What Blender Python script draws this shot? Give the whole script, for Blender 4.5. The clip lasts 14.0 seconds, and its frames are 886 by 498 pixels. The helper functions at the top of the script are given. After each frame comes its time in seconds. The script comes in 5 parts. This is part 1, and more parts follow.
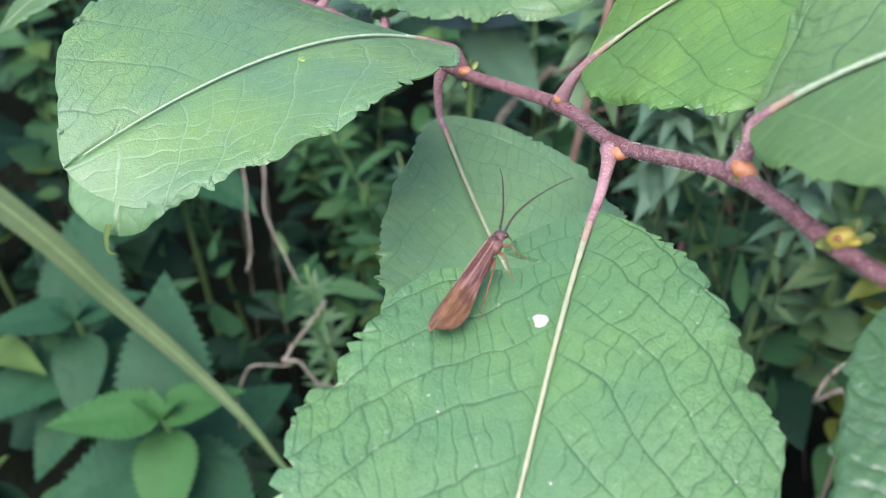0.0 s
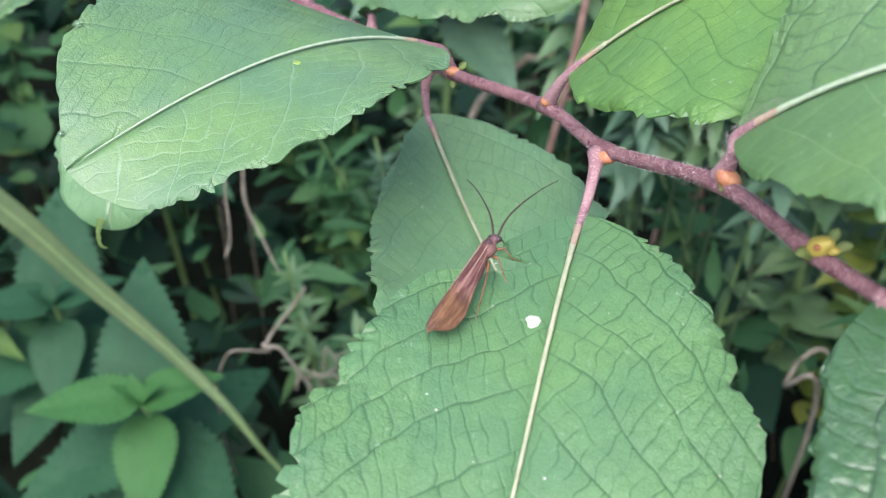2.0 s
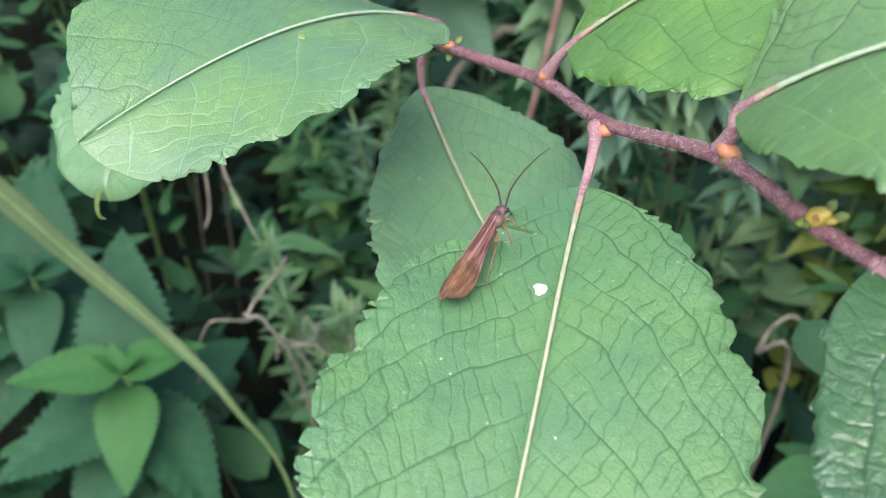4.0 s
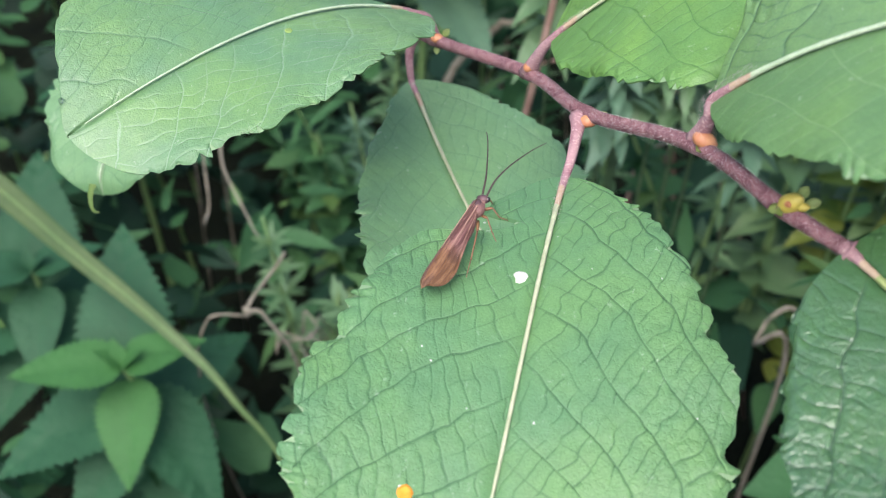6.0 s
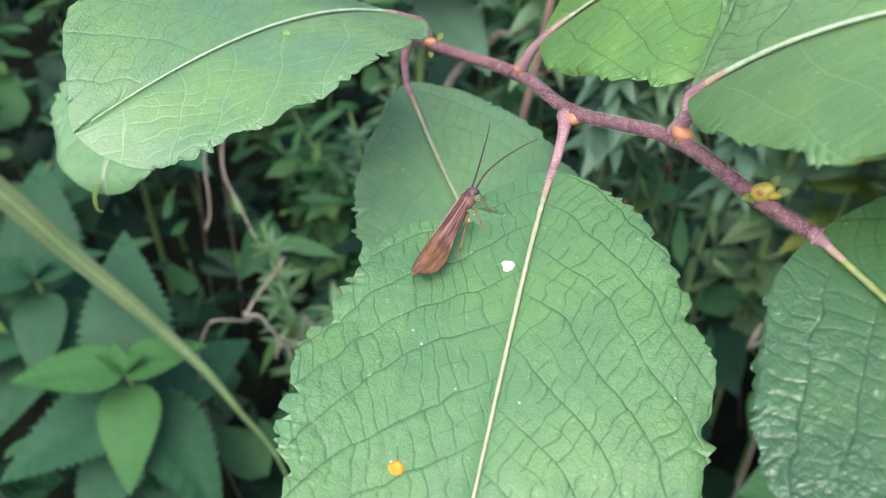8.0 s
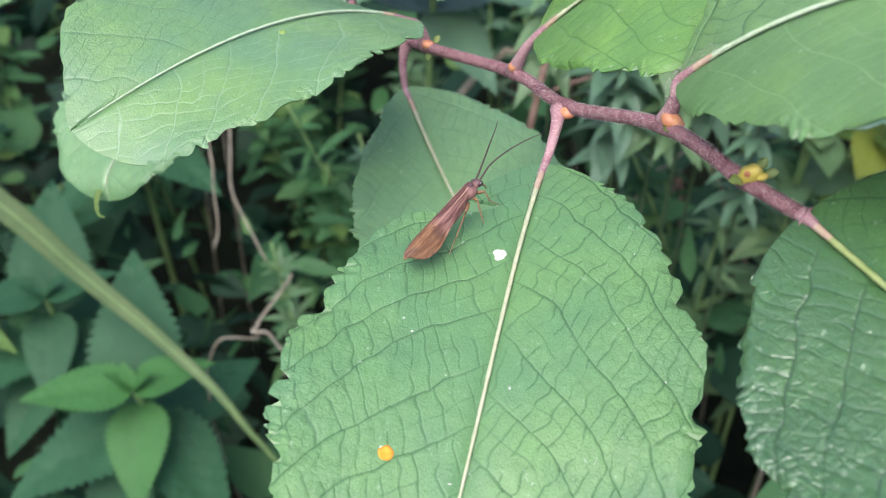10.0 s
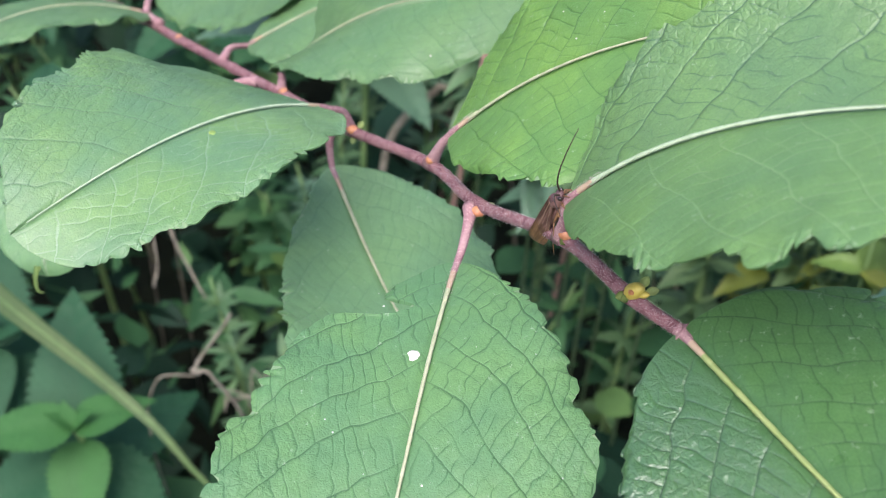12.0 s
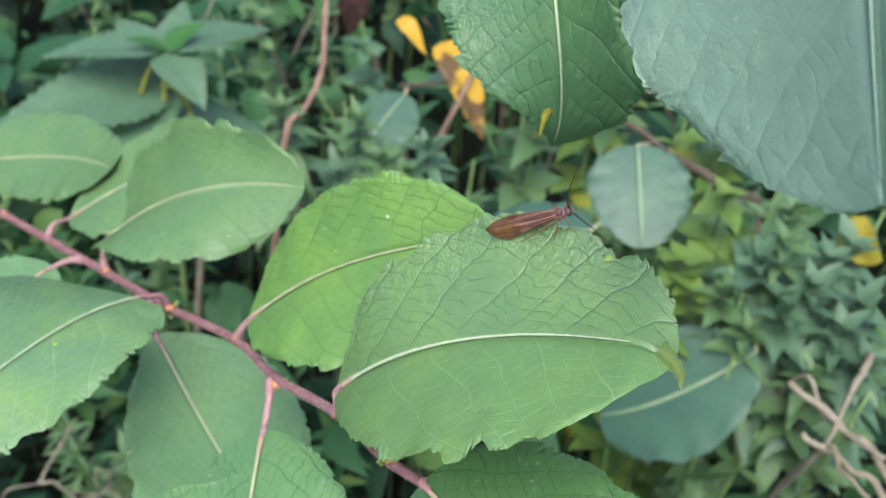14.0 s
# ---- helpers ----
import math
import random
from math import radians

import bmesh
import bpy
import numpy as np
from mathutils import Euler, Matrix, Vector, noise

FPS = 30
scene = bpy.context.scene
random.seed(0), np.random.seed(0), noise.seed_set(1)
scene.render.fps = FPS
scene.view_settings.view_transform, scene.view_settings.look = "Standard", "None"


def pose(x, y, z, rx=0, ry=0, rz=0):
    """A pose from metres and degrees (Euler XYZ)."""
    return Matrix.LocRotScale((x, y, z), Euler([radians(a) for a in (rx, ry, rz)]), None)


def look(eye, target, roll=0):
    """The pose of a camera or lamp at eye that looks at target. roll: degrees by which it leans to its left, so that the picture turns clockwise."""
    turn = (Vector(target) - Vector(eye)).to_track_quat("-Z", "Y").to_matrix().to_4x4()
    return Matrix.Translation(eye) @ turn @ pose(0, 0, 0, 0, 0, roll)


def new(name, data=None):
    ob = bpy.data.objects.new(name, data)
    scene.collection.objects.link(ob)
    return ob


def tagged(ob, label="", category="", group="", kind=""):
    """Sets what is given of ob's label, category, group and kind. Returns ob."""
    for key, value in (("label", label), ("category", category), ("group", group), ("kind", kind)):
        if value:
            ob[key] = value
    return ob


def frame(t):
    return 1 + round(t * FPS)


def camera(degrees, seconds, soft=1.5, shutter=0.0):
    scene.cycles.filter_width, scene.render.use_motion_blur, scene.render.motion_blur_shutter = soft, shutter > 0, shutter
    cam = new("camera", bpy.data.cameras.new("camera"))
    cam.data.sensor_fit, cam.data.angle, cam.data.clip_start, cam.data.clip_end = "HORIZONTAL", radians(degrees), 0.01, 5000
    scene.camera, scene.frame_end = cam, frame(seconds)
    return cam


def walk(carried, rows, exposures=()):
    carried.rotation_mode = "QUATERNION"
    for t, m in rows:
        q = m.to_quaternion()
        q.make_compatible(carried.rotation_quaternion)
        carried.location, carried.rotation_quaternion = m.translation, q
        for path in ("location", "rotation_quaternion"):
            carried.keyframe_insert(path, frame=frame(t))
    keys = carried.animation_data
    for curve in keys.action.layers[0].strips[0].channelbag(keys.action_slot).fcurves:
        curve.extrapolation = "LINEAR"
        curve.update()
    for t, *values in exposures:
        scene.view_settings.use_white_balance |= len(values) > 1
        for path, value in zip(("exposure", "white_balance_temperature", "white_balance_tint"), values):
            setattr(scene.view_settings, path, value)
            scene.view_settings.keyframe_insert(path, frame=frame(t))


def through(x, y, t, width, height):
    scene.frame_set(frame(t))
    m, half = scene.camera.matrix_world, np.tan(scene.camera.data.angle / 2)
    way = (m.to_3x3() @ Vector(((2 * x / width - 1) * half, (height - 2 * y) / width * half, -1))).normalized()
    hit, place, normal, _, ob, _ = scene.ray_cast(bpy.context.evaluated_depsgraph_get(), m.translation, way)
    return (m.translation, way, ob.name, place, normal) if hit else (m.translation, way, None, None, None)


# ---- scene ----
cam = camera(44.05, 14.0, 1.0)
PATH = [
    (0, (0.00333, 0.00254, 0.55390), (0.00180, 0.14714, 0.41574), -0.58),
    (0.5, (0.00263, 0.00349, 0.55359), (0.00183, 0.14836, 0.41571), -0.37),
    (1, (0.00308, 0.00336, 0.55462), (0.00238, 0.14744, 0.41592), -0.38),
    (1.5, (0.00255, 0.00219, 0.55686), (0.00375, 0.14552, 0.41737), 0.24),
    (2, (0.00063, 0.00105, 0.55881), (0.00440, 0.14308, 0.41806), 1.00),
    (2.5, (-0.00375, 0.00238, 0.56514), (0.00430, 0.13963, 0.41989), 1.73),
    (3, (-0.01094, -0.00112, 0.56113), (0.00289, 0.13781, 0.41792), 4.26),
    (3.5, (-0.00668, -0.00111, 0.56217), (0.00316, 0.13713, 0.41798), 2.81),
    (4, (-0.00435, -0.00184, 0.56178), (0.00552, 0.13613, 0.41732), 2.72),
    (4.2, (-0.00253, -0.00232, 0.55992), (0.00546, 0.13618, 0.41586), 2.06),
    (6.5, (-0.00177, -0.00468, 0.56399), (0.00772, 0.13257, 0.41882), 2.31),
    (7, (-0.00209, -0.00641, 0.56491), (0.00782, 0.13189, 0.42077), 2.58),
    (7.5, (-0.00166, -0.00804, 0.56487), (0.00786, 0.13089, 0.42132), 2.40),
    (9.8, (0.00171, -0.01302, 0.56254), (0.00818, 0.12904, 0.42191), 0.81),
    (10, (0.00176, -0.01307, 0.56184), (0.00798, 0.12982, 0.42204), 0.87),
    (10.5, (0.00109, -0.01162, 0.56338), (0.00696, 0.13145, 0.42375), 0.81),
    (11, (0.00229, -0.01341, 0.56316), (0.00783, 0.12888, 0.42272), 0.77),
    (11.5, (0.00675, -0.01324, 0.56683), (0.01559, 0.12933, 0.42685), 0.87),
    (12, (0.00509, -0.01267, 0.57876), (0.02141, 0.13018, 0.43974), 2.95),
    (12.5, (0.00838, -0.02029, 0.58481), (0.02636, 0.12291, 0.44635), 3.20),
    (13, (0.01137, -0.02470, 0.59183), (0.03401, 0.11801, 0.45356), 3.00),
    (13.5, (0.00937, -0.02830, 0.60913), (0.04634, 0.11540, 0.47502), 5.09),
    (14, (0.00831, -0.03115, 0.63248), (0.05548, 0.10876, 0.49757), 5.06),
]
walk(cam, [(t, look(eye, target, roll)) for t, eye, target, roll in PATH],
     exposures=((0.0, 1.58, 6130.0, 21.0), (2.0, 1.58, 6150.0, 20.0), (4.0, 1.58, 6240.0, 17.0), (7.0, 1.58, 6310.0, 17.0), (12.5, 1.57, 6290.0, 20.0), (14.0, 1.53, 6440.0, 13.0)))
cam.data.dof.use_dof = True
cam.data.dof.focus_distance = 0.138
cam.data.dof.aperture_fstop = 42.0

# ---- light: an overcast sky ----
scene.view_settings.exposure = 1.55
world = bpy.data.worlds.new("overcast_sky")
scene.world = world
world.use_nodes = True
wn = world.node_tree
sky = wn.nodes.new("ShaderNodeTexSky")
sky.sky_type = "NISHITA"
sky.sun_disc = False
sky.sun_elevation = radians(58)
sky.sun_rotation = radians(200)
sky.air_density, sky.dust_density, sky.ozone_density = 1.0, 4.0, 1.0
wn.nodes["Background"].inputs["Strength"].default_value = 0.125
wn.links.new(sky.outputs[0], wn.nodes["Background"].inputs["Color"])
sun = new("sun", bpy.data.lights.new("sun", "SUN"))
sun.data.energy, sun.data.angle, sun.data.color = 1.5, radians(40), (1.0, 0.97, 0.92)
sun.matrix_world = look((-0.4, -0.7, 1.9), (0, 0, 0))


# ---- materials ----
class Net:
    """A short way to write node materials."""

    def __init__(self, name):
        self.mat = bpy.data.materials.new(name)
        self.mat.use_nodes = True
        self.tree = self.mat.node_tree
        self.tree.nodes.clear()
        self.out = self.tree.nodes.new("ShaderNodeOutputMaterial")

    def node(self, kind, ins=(), **props):
        n = self.tree.nodes.new("ShaderNode" + kind)
        if "operation" in props:
            n.operation = props["operation"]
        if "uv_map" in props:
            n.uv_map = props["uv_map"]
        if "data_type" in props:
            n.data_type, n.blend_type = props["data_type"], props["blend_type"]
        if "feature" in props:
            n.voronoi_dimensions, n.feature = props["voronoi_dimensions"], props["feature"]
        if "interpolation_type" in props:
            n.interpolation_type = props["interpolation_type"]
        for key, value in dict(ins).items():
            if isinstance(value, bpy.types.NodeSocket):
                self.tree.links.new(value, n.inputs[key])
            else:
                n.inputs[key].default_value = value
        return n

    def math(self, op, a, b=0.0, c=0.0):
        return self.node("Math", {0: a, 1: b, 2: c}, operation=op).outputs[0]

    def ramp(self, x, lo, hi, a=0.0, b=1.0):
        return self.node("MapRange", {"Value": x, "From Min": lo, "From Max": hi, "To Min": a, "To Max": b}, interpolation_type="SMOOTHSTEP").outputs["Result"]

    def mix(self, fac, a, b, blend="MIX"):
        n = self.node("Mix", {}, data_type="RGBA", blend_type=blend)
        for sock, value in ((n.inputs[0], fac), (n.inputs[6], a), (n.inputs[7], b)):
            if isinstance(value, bpy.types.NodeSocket):
                self.tree.links.new(value, sock)
            else:
                sock.default_value = (*value, 1) if isinstance(value, tuple) else value
        return n.outputs[2]

    def noise(self, scale, detail=3.0, vec=None, rough=0.55):
        ins = {"Scale": scale, "Detail": detail, "Roughness": rough}
        if vec is not None:
            ins["Vector"] = vec
        return self.node("TexNoise", ins).outputs["Fac"]

    def finish(self, shader):
        self.tree.links.new(shader, self.out.inputs["Surface"])
        return self.mat


def leaf_material(name, base, vein, young, gloss=0.38, through=0.28, groove=1.0, spec=0.5, left=(0.6, 1.0, 0.3), right=(0.6, 1.0, 0.3), vein_right=None, shine=(1.0, 1.0)):
    """A living leaf: side veins joined by rungs, a puckered net between, mottling, some light passing through.
    left, right: how strong the lines show, how deep they lie, how puckered the blade is on either side of the midrib;
    shine: specular factor of each side, imitating where sky sheen falls."""
    m = Net(name)
    uv = m.node("UVMap", uv_map="blade").outputs[0]
    way = m.node("SeparateXYZ", {0: m.node("UVMap", uv_map="veins").outputs[0]})
    xyz = m.node("SeparateXYZ", {0: uv})
    x = xyz.outputs[1]
    ax = m.math("ABSOLUTE", x)
    side = m.math("GREATER_THAN", x, 0.0)

    def sided(i):
        return m.math("MULTIPLY_ADD", side, right[i] - left[i], left[i])

    def ridge(value):
        return m.math("MULTIPLY", m.math("ABSOLUTE", m.math("SUBTRACT", m.math("FRACT", value), 0.5)), 2.0)

    wob = m.math("SUBTRACT", m.noise(45.0, 3.0, uv), 0.5)
    ph = m.math("MULTIPLY_ADD", wob, 0.07, way.outputs[0])
    tri = ridge(ph)
    second = m.math("MULTIPLY", m.ramp(tri, 0.958, 0.984), m.ramp(m.noise(7.0, 3.0, uv), 0.30, 0.52, 0.5, 1.0))
    # weaker veins halfway, dying out before the rim
    half = m.math("MULTIPLY", m.ramp(ridge(m.math("ADD", ph, 0.5)), 0.955, 0.985), m.math("MULTIPLY", m.ramp(ax, 0.10, 0.24, 1.0, 0.0), m.ramp(m.noise(8.0, 2.0, uv), 0.42, 0.56)))
    # rungs between the veins, shifted from field to field
    shift = m.math("MULTIPLY", m.math("FRACT", m.math("MULTIPLY", m.math("FLOOR", way.outputs[0]), 0.618034)), 7.31)
    rq = m.math("MULTIPLY_ADD", wob, 0.22, m.math("ADD", way.outputs[1], shift))
    rtri = ridge(rq)
    gate = m.ramp(m.noise(15.0, 2.0, uv), 0.38, 0.52, 0.15, 1.0)
    rung = m.math("MULTIPLY", m.ramp(rtri, 0.885, 0.955), gate)
    # the small net
    warp = m.node("VectorMath", {0: m.node("TexNoise", {"Vector": uv, "Scale": 40.0, "Detail": 2.0}).outputs["Color"], 1: (0.02, 0.02, 0.0)}, operation="MULTIPLY").outputs[0]
    net_uv = m.node("VectorMath", {0: uv, 1: warp}, operation="ADD").outputs[0]
    net = m.node("TexVoronoi", {"Vector": net_uv, "Scale": 58.0, "Randomness": 0.95}, feature="DISTANCE_TO_EDGE", voronoi_dimensions="2D").outputs["Distance"]
    fine = m.node("TexVoronoi", {"Vector": net_uv, "Scale": 150.0, "Randomness": 1.0}, feature="DISTANCE_TO_EDGE", voronoi_dimensions="2D").outputs["Distance"]
    outer = m.ramp(ax, 0.05, 0.32)
    pucker = m.math("MULTIPLY", m.math("MULTIPLY", m.ramp(m.noise(6.0, 3.0, uv), 0.26, 0.58, 0.25, 1.0), sided(2)), m.math("MULTIPLY_ADD", outer, 0.75, 0.25))
    full = m.math("MINIMUM", pucker, 1.0)
    net_line = m.math("MULTIPLY", m.math("MULTIPLY", m.ramp(net, 0.015, 0.065, 1.0, 0.0), full), m.ramp(m.noise(30.0, 2.0, uv), 0.36, 0.52))
    # colour
    grain = m.noise(190.0, 2.0, uv)
    col = m.mix(m.ramp(m.noise(4.0, 4.0, uv), 0.35, 0.68), base, young)
    col = m.mix(m.math("MULTIPLY", m.ramp(m.noise(26.0, 4.0, uv), 0.35, 0.7), 0.28), col, tuple(c * 0.64 for c in base))
    col = m.mix(m.math("MULTIPLY", m.ramp(grain, 0.35, 0.65), 0.30), col, tuple(c * 0.62 for c in base))
    root = m.ramp(ax, 0.0, 0.08, 0.5, 1.0)
    line = m.math("MAXIMUM", m.math("MAXIMUM", second, m.math("MULTIPLY", half, 0.6)), m.math("MAXIMUM", m.math("MULTIPLY", rung, 0.80), m.math("MULTIPLY", net_line, 0.62)))
    line = m.math("MINIMUM", m.math("MULTIPLY", m.math("MULTIPLY", line, root), sided(0)), 0.9)
    tone = vein if vein_right is None else m.mix(side, vein, vein_right)
    col = m.mix(line, col, tone)
    scuff = m.math("MULTIPLY", m.ramp(m.noise(55.0, 6.0, uv, 0.75), 0.585, 0.66), m.ramp(m.noise(11.0, 2.0, uv), 0.48, 0.60))
    col = m.mix(m.math("MULTIPLY", scuff, 0.5), col, (0.34, 0.45, 0.31))
    # relief, in millimetres
    high = m.math("MULTIPLY", m.math("MULTIPLY", m.ramp(tri, 0.91, 0.99), root), m.math("MULTIPLY", sided(1), -0.055))
    high = m.math("MULTIPLY_ADD", m.math("MULTIPLY", m.math("MULTIPLY", m.ramp(rtri, 0.74, 0.98), gate), sided(1)), -0.05, high)
    high = m.math("MULTIPLY_ADD", m.math("MULTIPLY", m.ramp(net, 0.0, 0.28), m.math("MINIMUM", pucker, 1.6)), 0.055, high)
    high = m.math("MULTIPLY_ADD", m.math("MULTIPLY", m.ramp(fine, 0.0, 0.30), m.math("MULTIPLY_ADD", full, 0.6, 0.4)), 0.026, high)
    high = m.math("MULTIPLY_ADD", grain, 0.016, high)
    high = m.math("MULTIPLY_ADD", m.noise(24.0, 3.0, uv), 0.10, high)
    bump = m.node("Bump", {"Height": high, "Distance": 0.001 * groove, "Strength": 1.0}).outputs[0]
    rough = m.ramp(m.noise(12.0, 4.0, uv), 0.3, 0.7, gloss - 0.07, gloss + 0.09)
    # specular differs by side to imitate sky sheen falling on one half
    side_sheen = m.math("MULTIPLY_ADD", side, spec * (shine[1] - shine[0]), spec * shine[0])
    b = m.node("BsdfPrincipled", {"Base Color": col, "Roughness": rough, "Specular IOR Level": side_sheen, "Normal": bump}).outputs[0]
    tr = m.node("BsdfTranslucent", {"Color": m.mix(0.5, col, (0.13, 0.34, 0.04)), "Normal": bump}).outputs[0]
    return m.finish(m.node("MixShader", {0: through, 1: b, 2: tr}).outputs[0])


def plain(name, a, b, scale=400.0, rough=0.6, bump=0.0002, spec=0.4, through=0.0, speck=None, metal=0.0):
    """Two mottled colours with a fine grain, on object space."""
    m = Net(name)
    co = m.node("TexCoord").outputs["Object"]
    n1, n2 = m.noise(scale, 4.0, co), m.noise(scale * 6, 2.0, co)
    col = m.mix(m.ramp(n1, 0.32, 0.68), a, b)
    col = m.mix(m.math("MULTIPLY", n2, 0.5), col, tuple(0.55 * c for c in a))
    if speck:
        col = m.mix(m.ramp(m.noise(scale * 9, 2.0, co, 0.7), 0.54, 0.66), col, speck)
    bm_ = m.node("Bump", {"Height": m.math("MULTIPLY_ADD", n2, 0.6, n1), "Distance": bump, "Strength": 0.8}).outputs[0]
    s = m.node("BsdfPrincipled", {"Base Color": col, "Roughness": rough, "Specular IOR Level": spec, "Normal": bm_, "Metallic": metal}).outputs[0]
    if through:
        t = m.node("BsdfTranslucent", {"Color": col}).outputs[0]
        s = m.node("MixShader", {0: through, 1: s, 2: t}).outputs[0]
    return m.finish(s)


def varied(name, a, b, c, rough=0.5, through=0.25, spec=0.4):
    """Leaves of many tints: each piece takes its own."""
    m = Net(name)
    co = m.node("TexCoord").outputs["Object"]
    g = m.node("NewGeometry").outputs["Random Per Island"]
    col = m.mix(m.ramp(g, 0.0, 0.6), a, b)
    col = m.mix(m.ramp(g, 0.72, 1.0), col, c)
    col = m.mix(m.math("MULTIPLY", m.noise(90.0, 3.0, co), 0.5), col, tuple(0.5 * k for k in a))
    bm_ = m.node("Bump", {"Height": m.noise(260.0, 3.0, co), "Distance": 0.0008}).outputs[0]
    s = m.node("BsdfPrincipled", {"Base Color": col, "Roughness": rough, "Specular IOR Level": spec, "Normal": bm_}).outputs[0]
    t = m.node("BsdfTranslucent", {"Color": col}).outputs[0]
    return m.finish(m.node("MixShader", {0: through, 1: s, 2: t}).outputs[0])


M_LEAF = leaf_material("willow_leaf_green", (0.094, 0.220, 0.096), (0.024, 0.080, 0.036), (0.126, 0.266, 0.094), gloss=0.44, spec=0.32, left=(0.75, 1.0, 0.7), right=(0.75, 1.0, 0.7))
M_LEAF_PALE = leaf_material("willow_leaf_pale_veins", (0.110, 0.232, 0.114), (0.24, 0.36, 0.24), (0.148, 0.284, 0.092), gloss=0.38, spec=0.45, left=(0.5, 0.5, 0.6), right=(0.6, 0.8, 1.1), vein_right=(0.055, 0.130, 0.068))
M_LEAF_FLAT = leaf_material("willow_leaf_smooth", (0.097, 0.206, 0.088), (0.040, 0.110, 0.050), (0.125, 0.244, 0.090), gloss=0.42, spec=0.42, left=(0.6, 0.7, 0.45), right=(0.6, 0.7, 0.45))
# pale green; on leaf D the lighter colour offsets the shade from above
M_LEAF_LIFTED = leaf_material("willow_leaf_pale_lifted", (0.120, 0.250, 0.118), (0.054, 0.138, 0.072), (0.140, 0.278, 0.116), gloss=0.42, spec=0.42, left=(0.7, 0.6, 0.3), right=(0.5, 0.5, 0.2))
M_LEAF_FRESH = leaf_material("willow_leaf_fresh", (0.104, 0.238, 0.066), (0.036, 0.112, 0.036), (0.150, 0.304, 0.066), gloss=0.44, spec=0.32, left=(0.7, 0.9, 1.0), right=(0.6, 0.8, 0.6))
M_LEAF_WIDE = leaf_material("willow_leaf_puckered", (0.106, 0.223, 0.084), (0.028, 0.088, 0.044), (0.140, 0.277, 0.084), gloss=0.42, spec=0.55, left=(0.8, 0.8, 1.2), right=(0.5, 0.5, 0.45), vein_right=(0.20, 0.34, 0.15), shine=(1.5, 0.7))
M_LEAF_DARK = leaf_material("willow_leaf_dark", (0.048, 0.128, 0.047), (0.010, 0.040, 0.016), (0.063, 0.155, 0.048), gloss=0.34, through=0.2, spec=0.75, left=(0.7, 0.45, 0.4), right=(0.9, 0.9, 1.5), shine=(0.45, 1.3))
# dark bluish copy for the low shoot, its shade carried by the colour
M_LEAF_SHADE = leaf_material("willow_leaf_shade_in_colour", (0.042, 0.115, 0.080), (0.055, 0.13, 0.095), (0.055, 0.145, 0.09), gloss=0.5, groove=0.5, spec=0.6, left=(0.3, 0.4, 0.1), right=(0.3, 0.4, 0.1))
M_LEAF_MID = leaf_material("willow_leaf_bluish", (0.070, 0.180, 0.080), (0.024, 0.080, 0.040), (0.090, 0.210, 0.086), gloss=0.42, spec=0.6, left=(0.7, 1.2, 0.9), right=(0.7, 1.2, 1.3))
# pale bluish base imitates the sky's reflection on leaf J
M_LEAF_SKY_SHEEN = leaf_material("willow_leaf_painted_sky_sheen", (0.125, 0.225, 0.170), (0.075, 0.15, 0.11), (0.145, 0.255, 0.190), gloss=0.40, spec=0.7, left=(0.25, 0.5, 0.5), right=(0.25, 0.5, 0.5))
M_UNDER = plain("leaf_underside", (0.20, 0.32, 0.17), (0.25, 0.38, 0.21), 120.0, 0.75, 0.0002, 0.2, 0.25)
M_RIB = plain("midrib_cream", (0.29, 0.325, 0.19), (0.38, 0.405, 0.265), 500.0, 0.55, 0.0001)
M_RIB_WHITE = plain("midrib_white", (0.27, 0.37, 0.23), (0.36, 0.45, 0.31), 900.0, 0.8, 0.0001)
M_RIB_YELLOW = plain("midrib_yellow", (0.18, 0.245, 0.075), (0.24, 0.30, 0.11), 500.0, 0.55, 0.0001)
M_BARK = plain("downy_red_bark", (0.110, 0.042, 0.050), (0.235, 0.122, 0.126), 800.0, 0.8, 0.0003, 0.15, 0.0, (0.36, 0.27, 0.275))
M_PETIOLE = plain("downy_pink_stalk", (0.22, 0.108, 0.122), (0.34, 0.215, 0.215), 350.0, 0.8, 0.0002, 0.2, 0.0, (0.38, 0.27, 0.25))
M_PETIOLE_PALE = plain("pale_pink_stalk", (0.33, 0.24, 0.16), (0.40, 0.31, 0.21), 600.0, 0.7, 0.0001)
M_BUD = plain("bud_orange", (0.34, 0.135, 0.065), (0.43, 0.215, 0.095), 700.0, 0.45, 0.0001)
M_BUD_Y = plain("bud_yellow", (0.36, 0.30, 0.05), (0.46, 0.38, 0.08), 700.0, 0.45, 0.0001)
M_STIPULE = plain("stipule_green", (0.34, 0.45, 0.15), (0.42, 0.52, 0.22), 500.0, 0.5, 0.0001, 0.4, 0.2)


# ---- mesh helpers ----
def mesh_object(name, verts, faces, mats, smooth=True, slots=None):
    me = bpy.data.meshes.new(name)
    me.from_pydata([tuple(v) for v in verts], [], [tuple(f) for f in faces])
    for mt in mats if isinstance(mats, (list, tuple)) else [mats]:
        me.materials.append(mt)
    if slots is not None:
        me.polygons.foreach_set("material_index", slots)
    me.polygons.foreach_set("use_smooth", [smooth] * len(me.polygons))
    me.update()
    return new(name, me)


def under(ob, parent):
    """Hang ob, whose place is given in the world, on its thing."""
    bpy.context.view_layer.update()
    ob.parent = parent
    ob.matrix_parent_inverse = parent.matrix_world.inverted()
    return ob


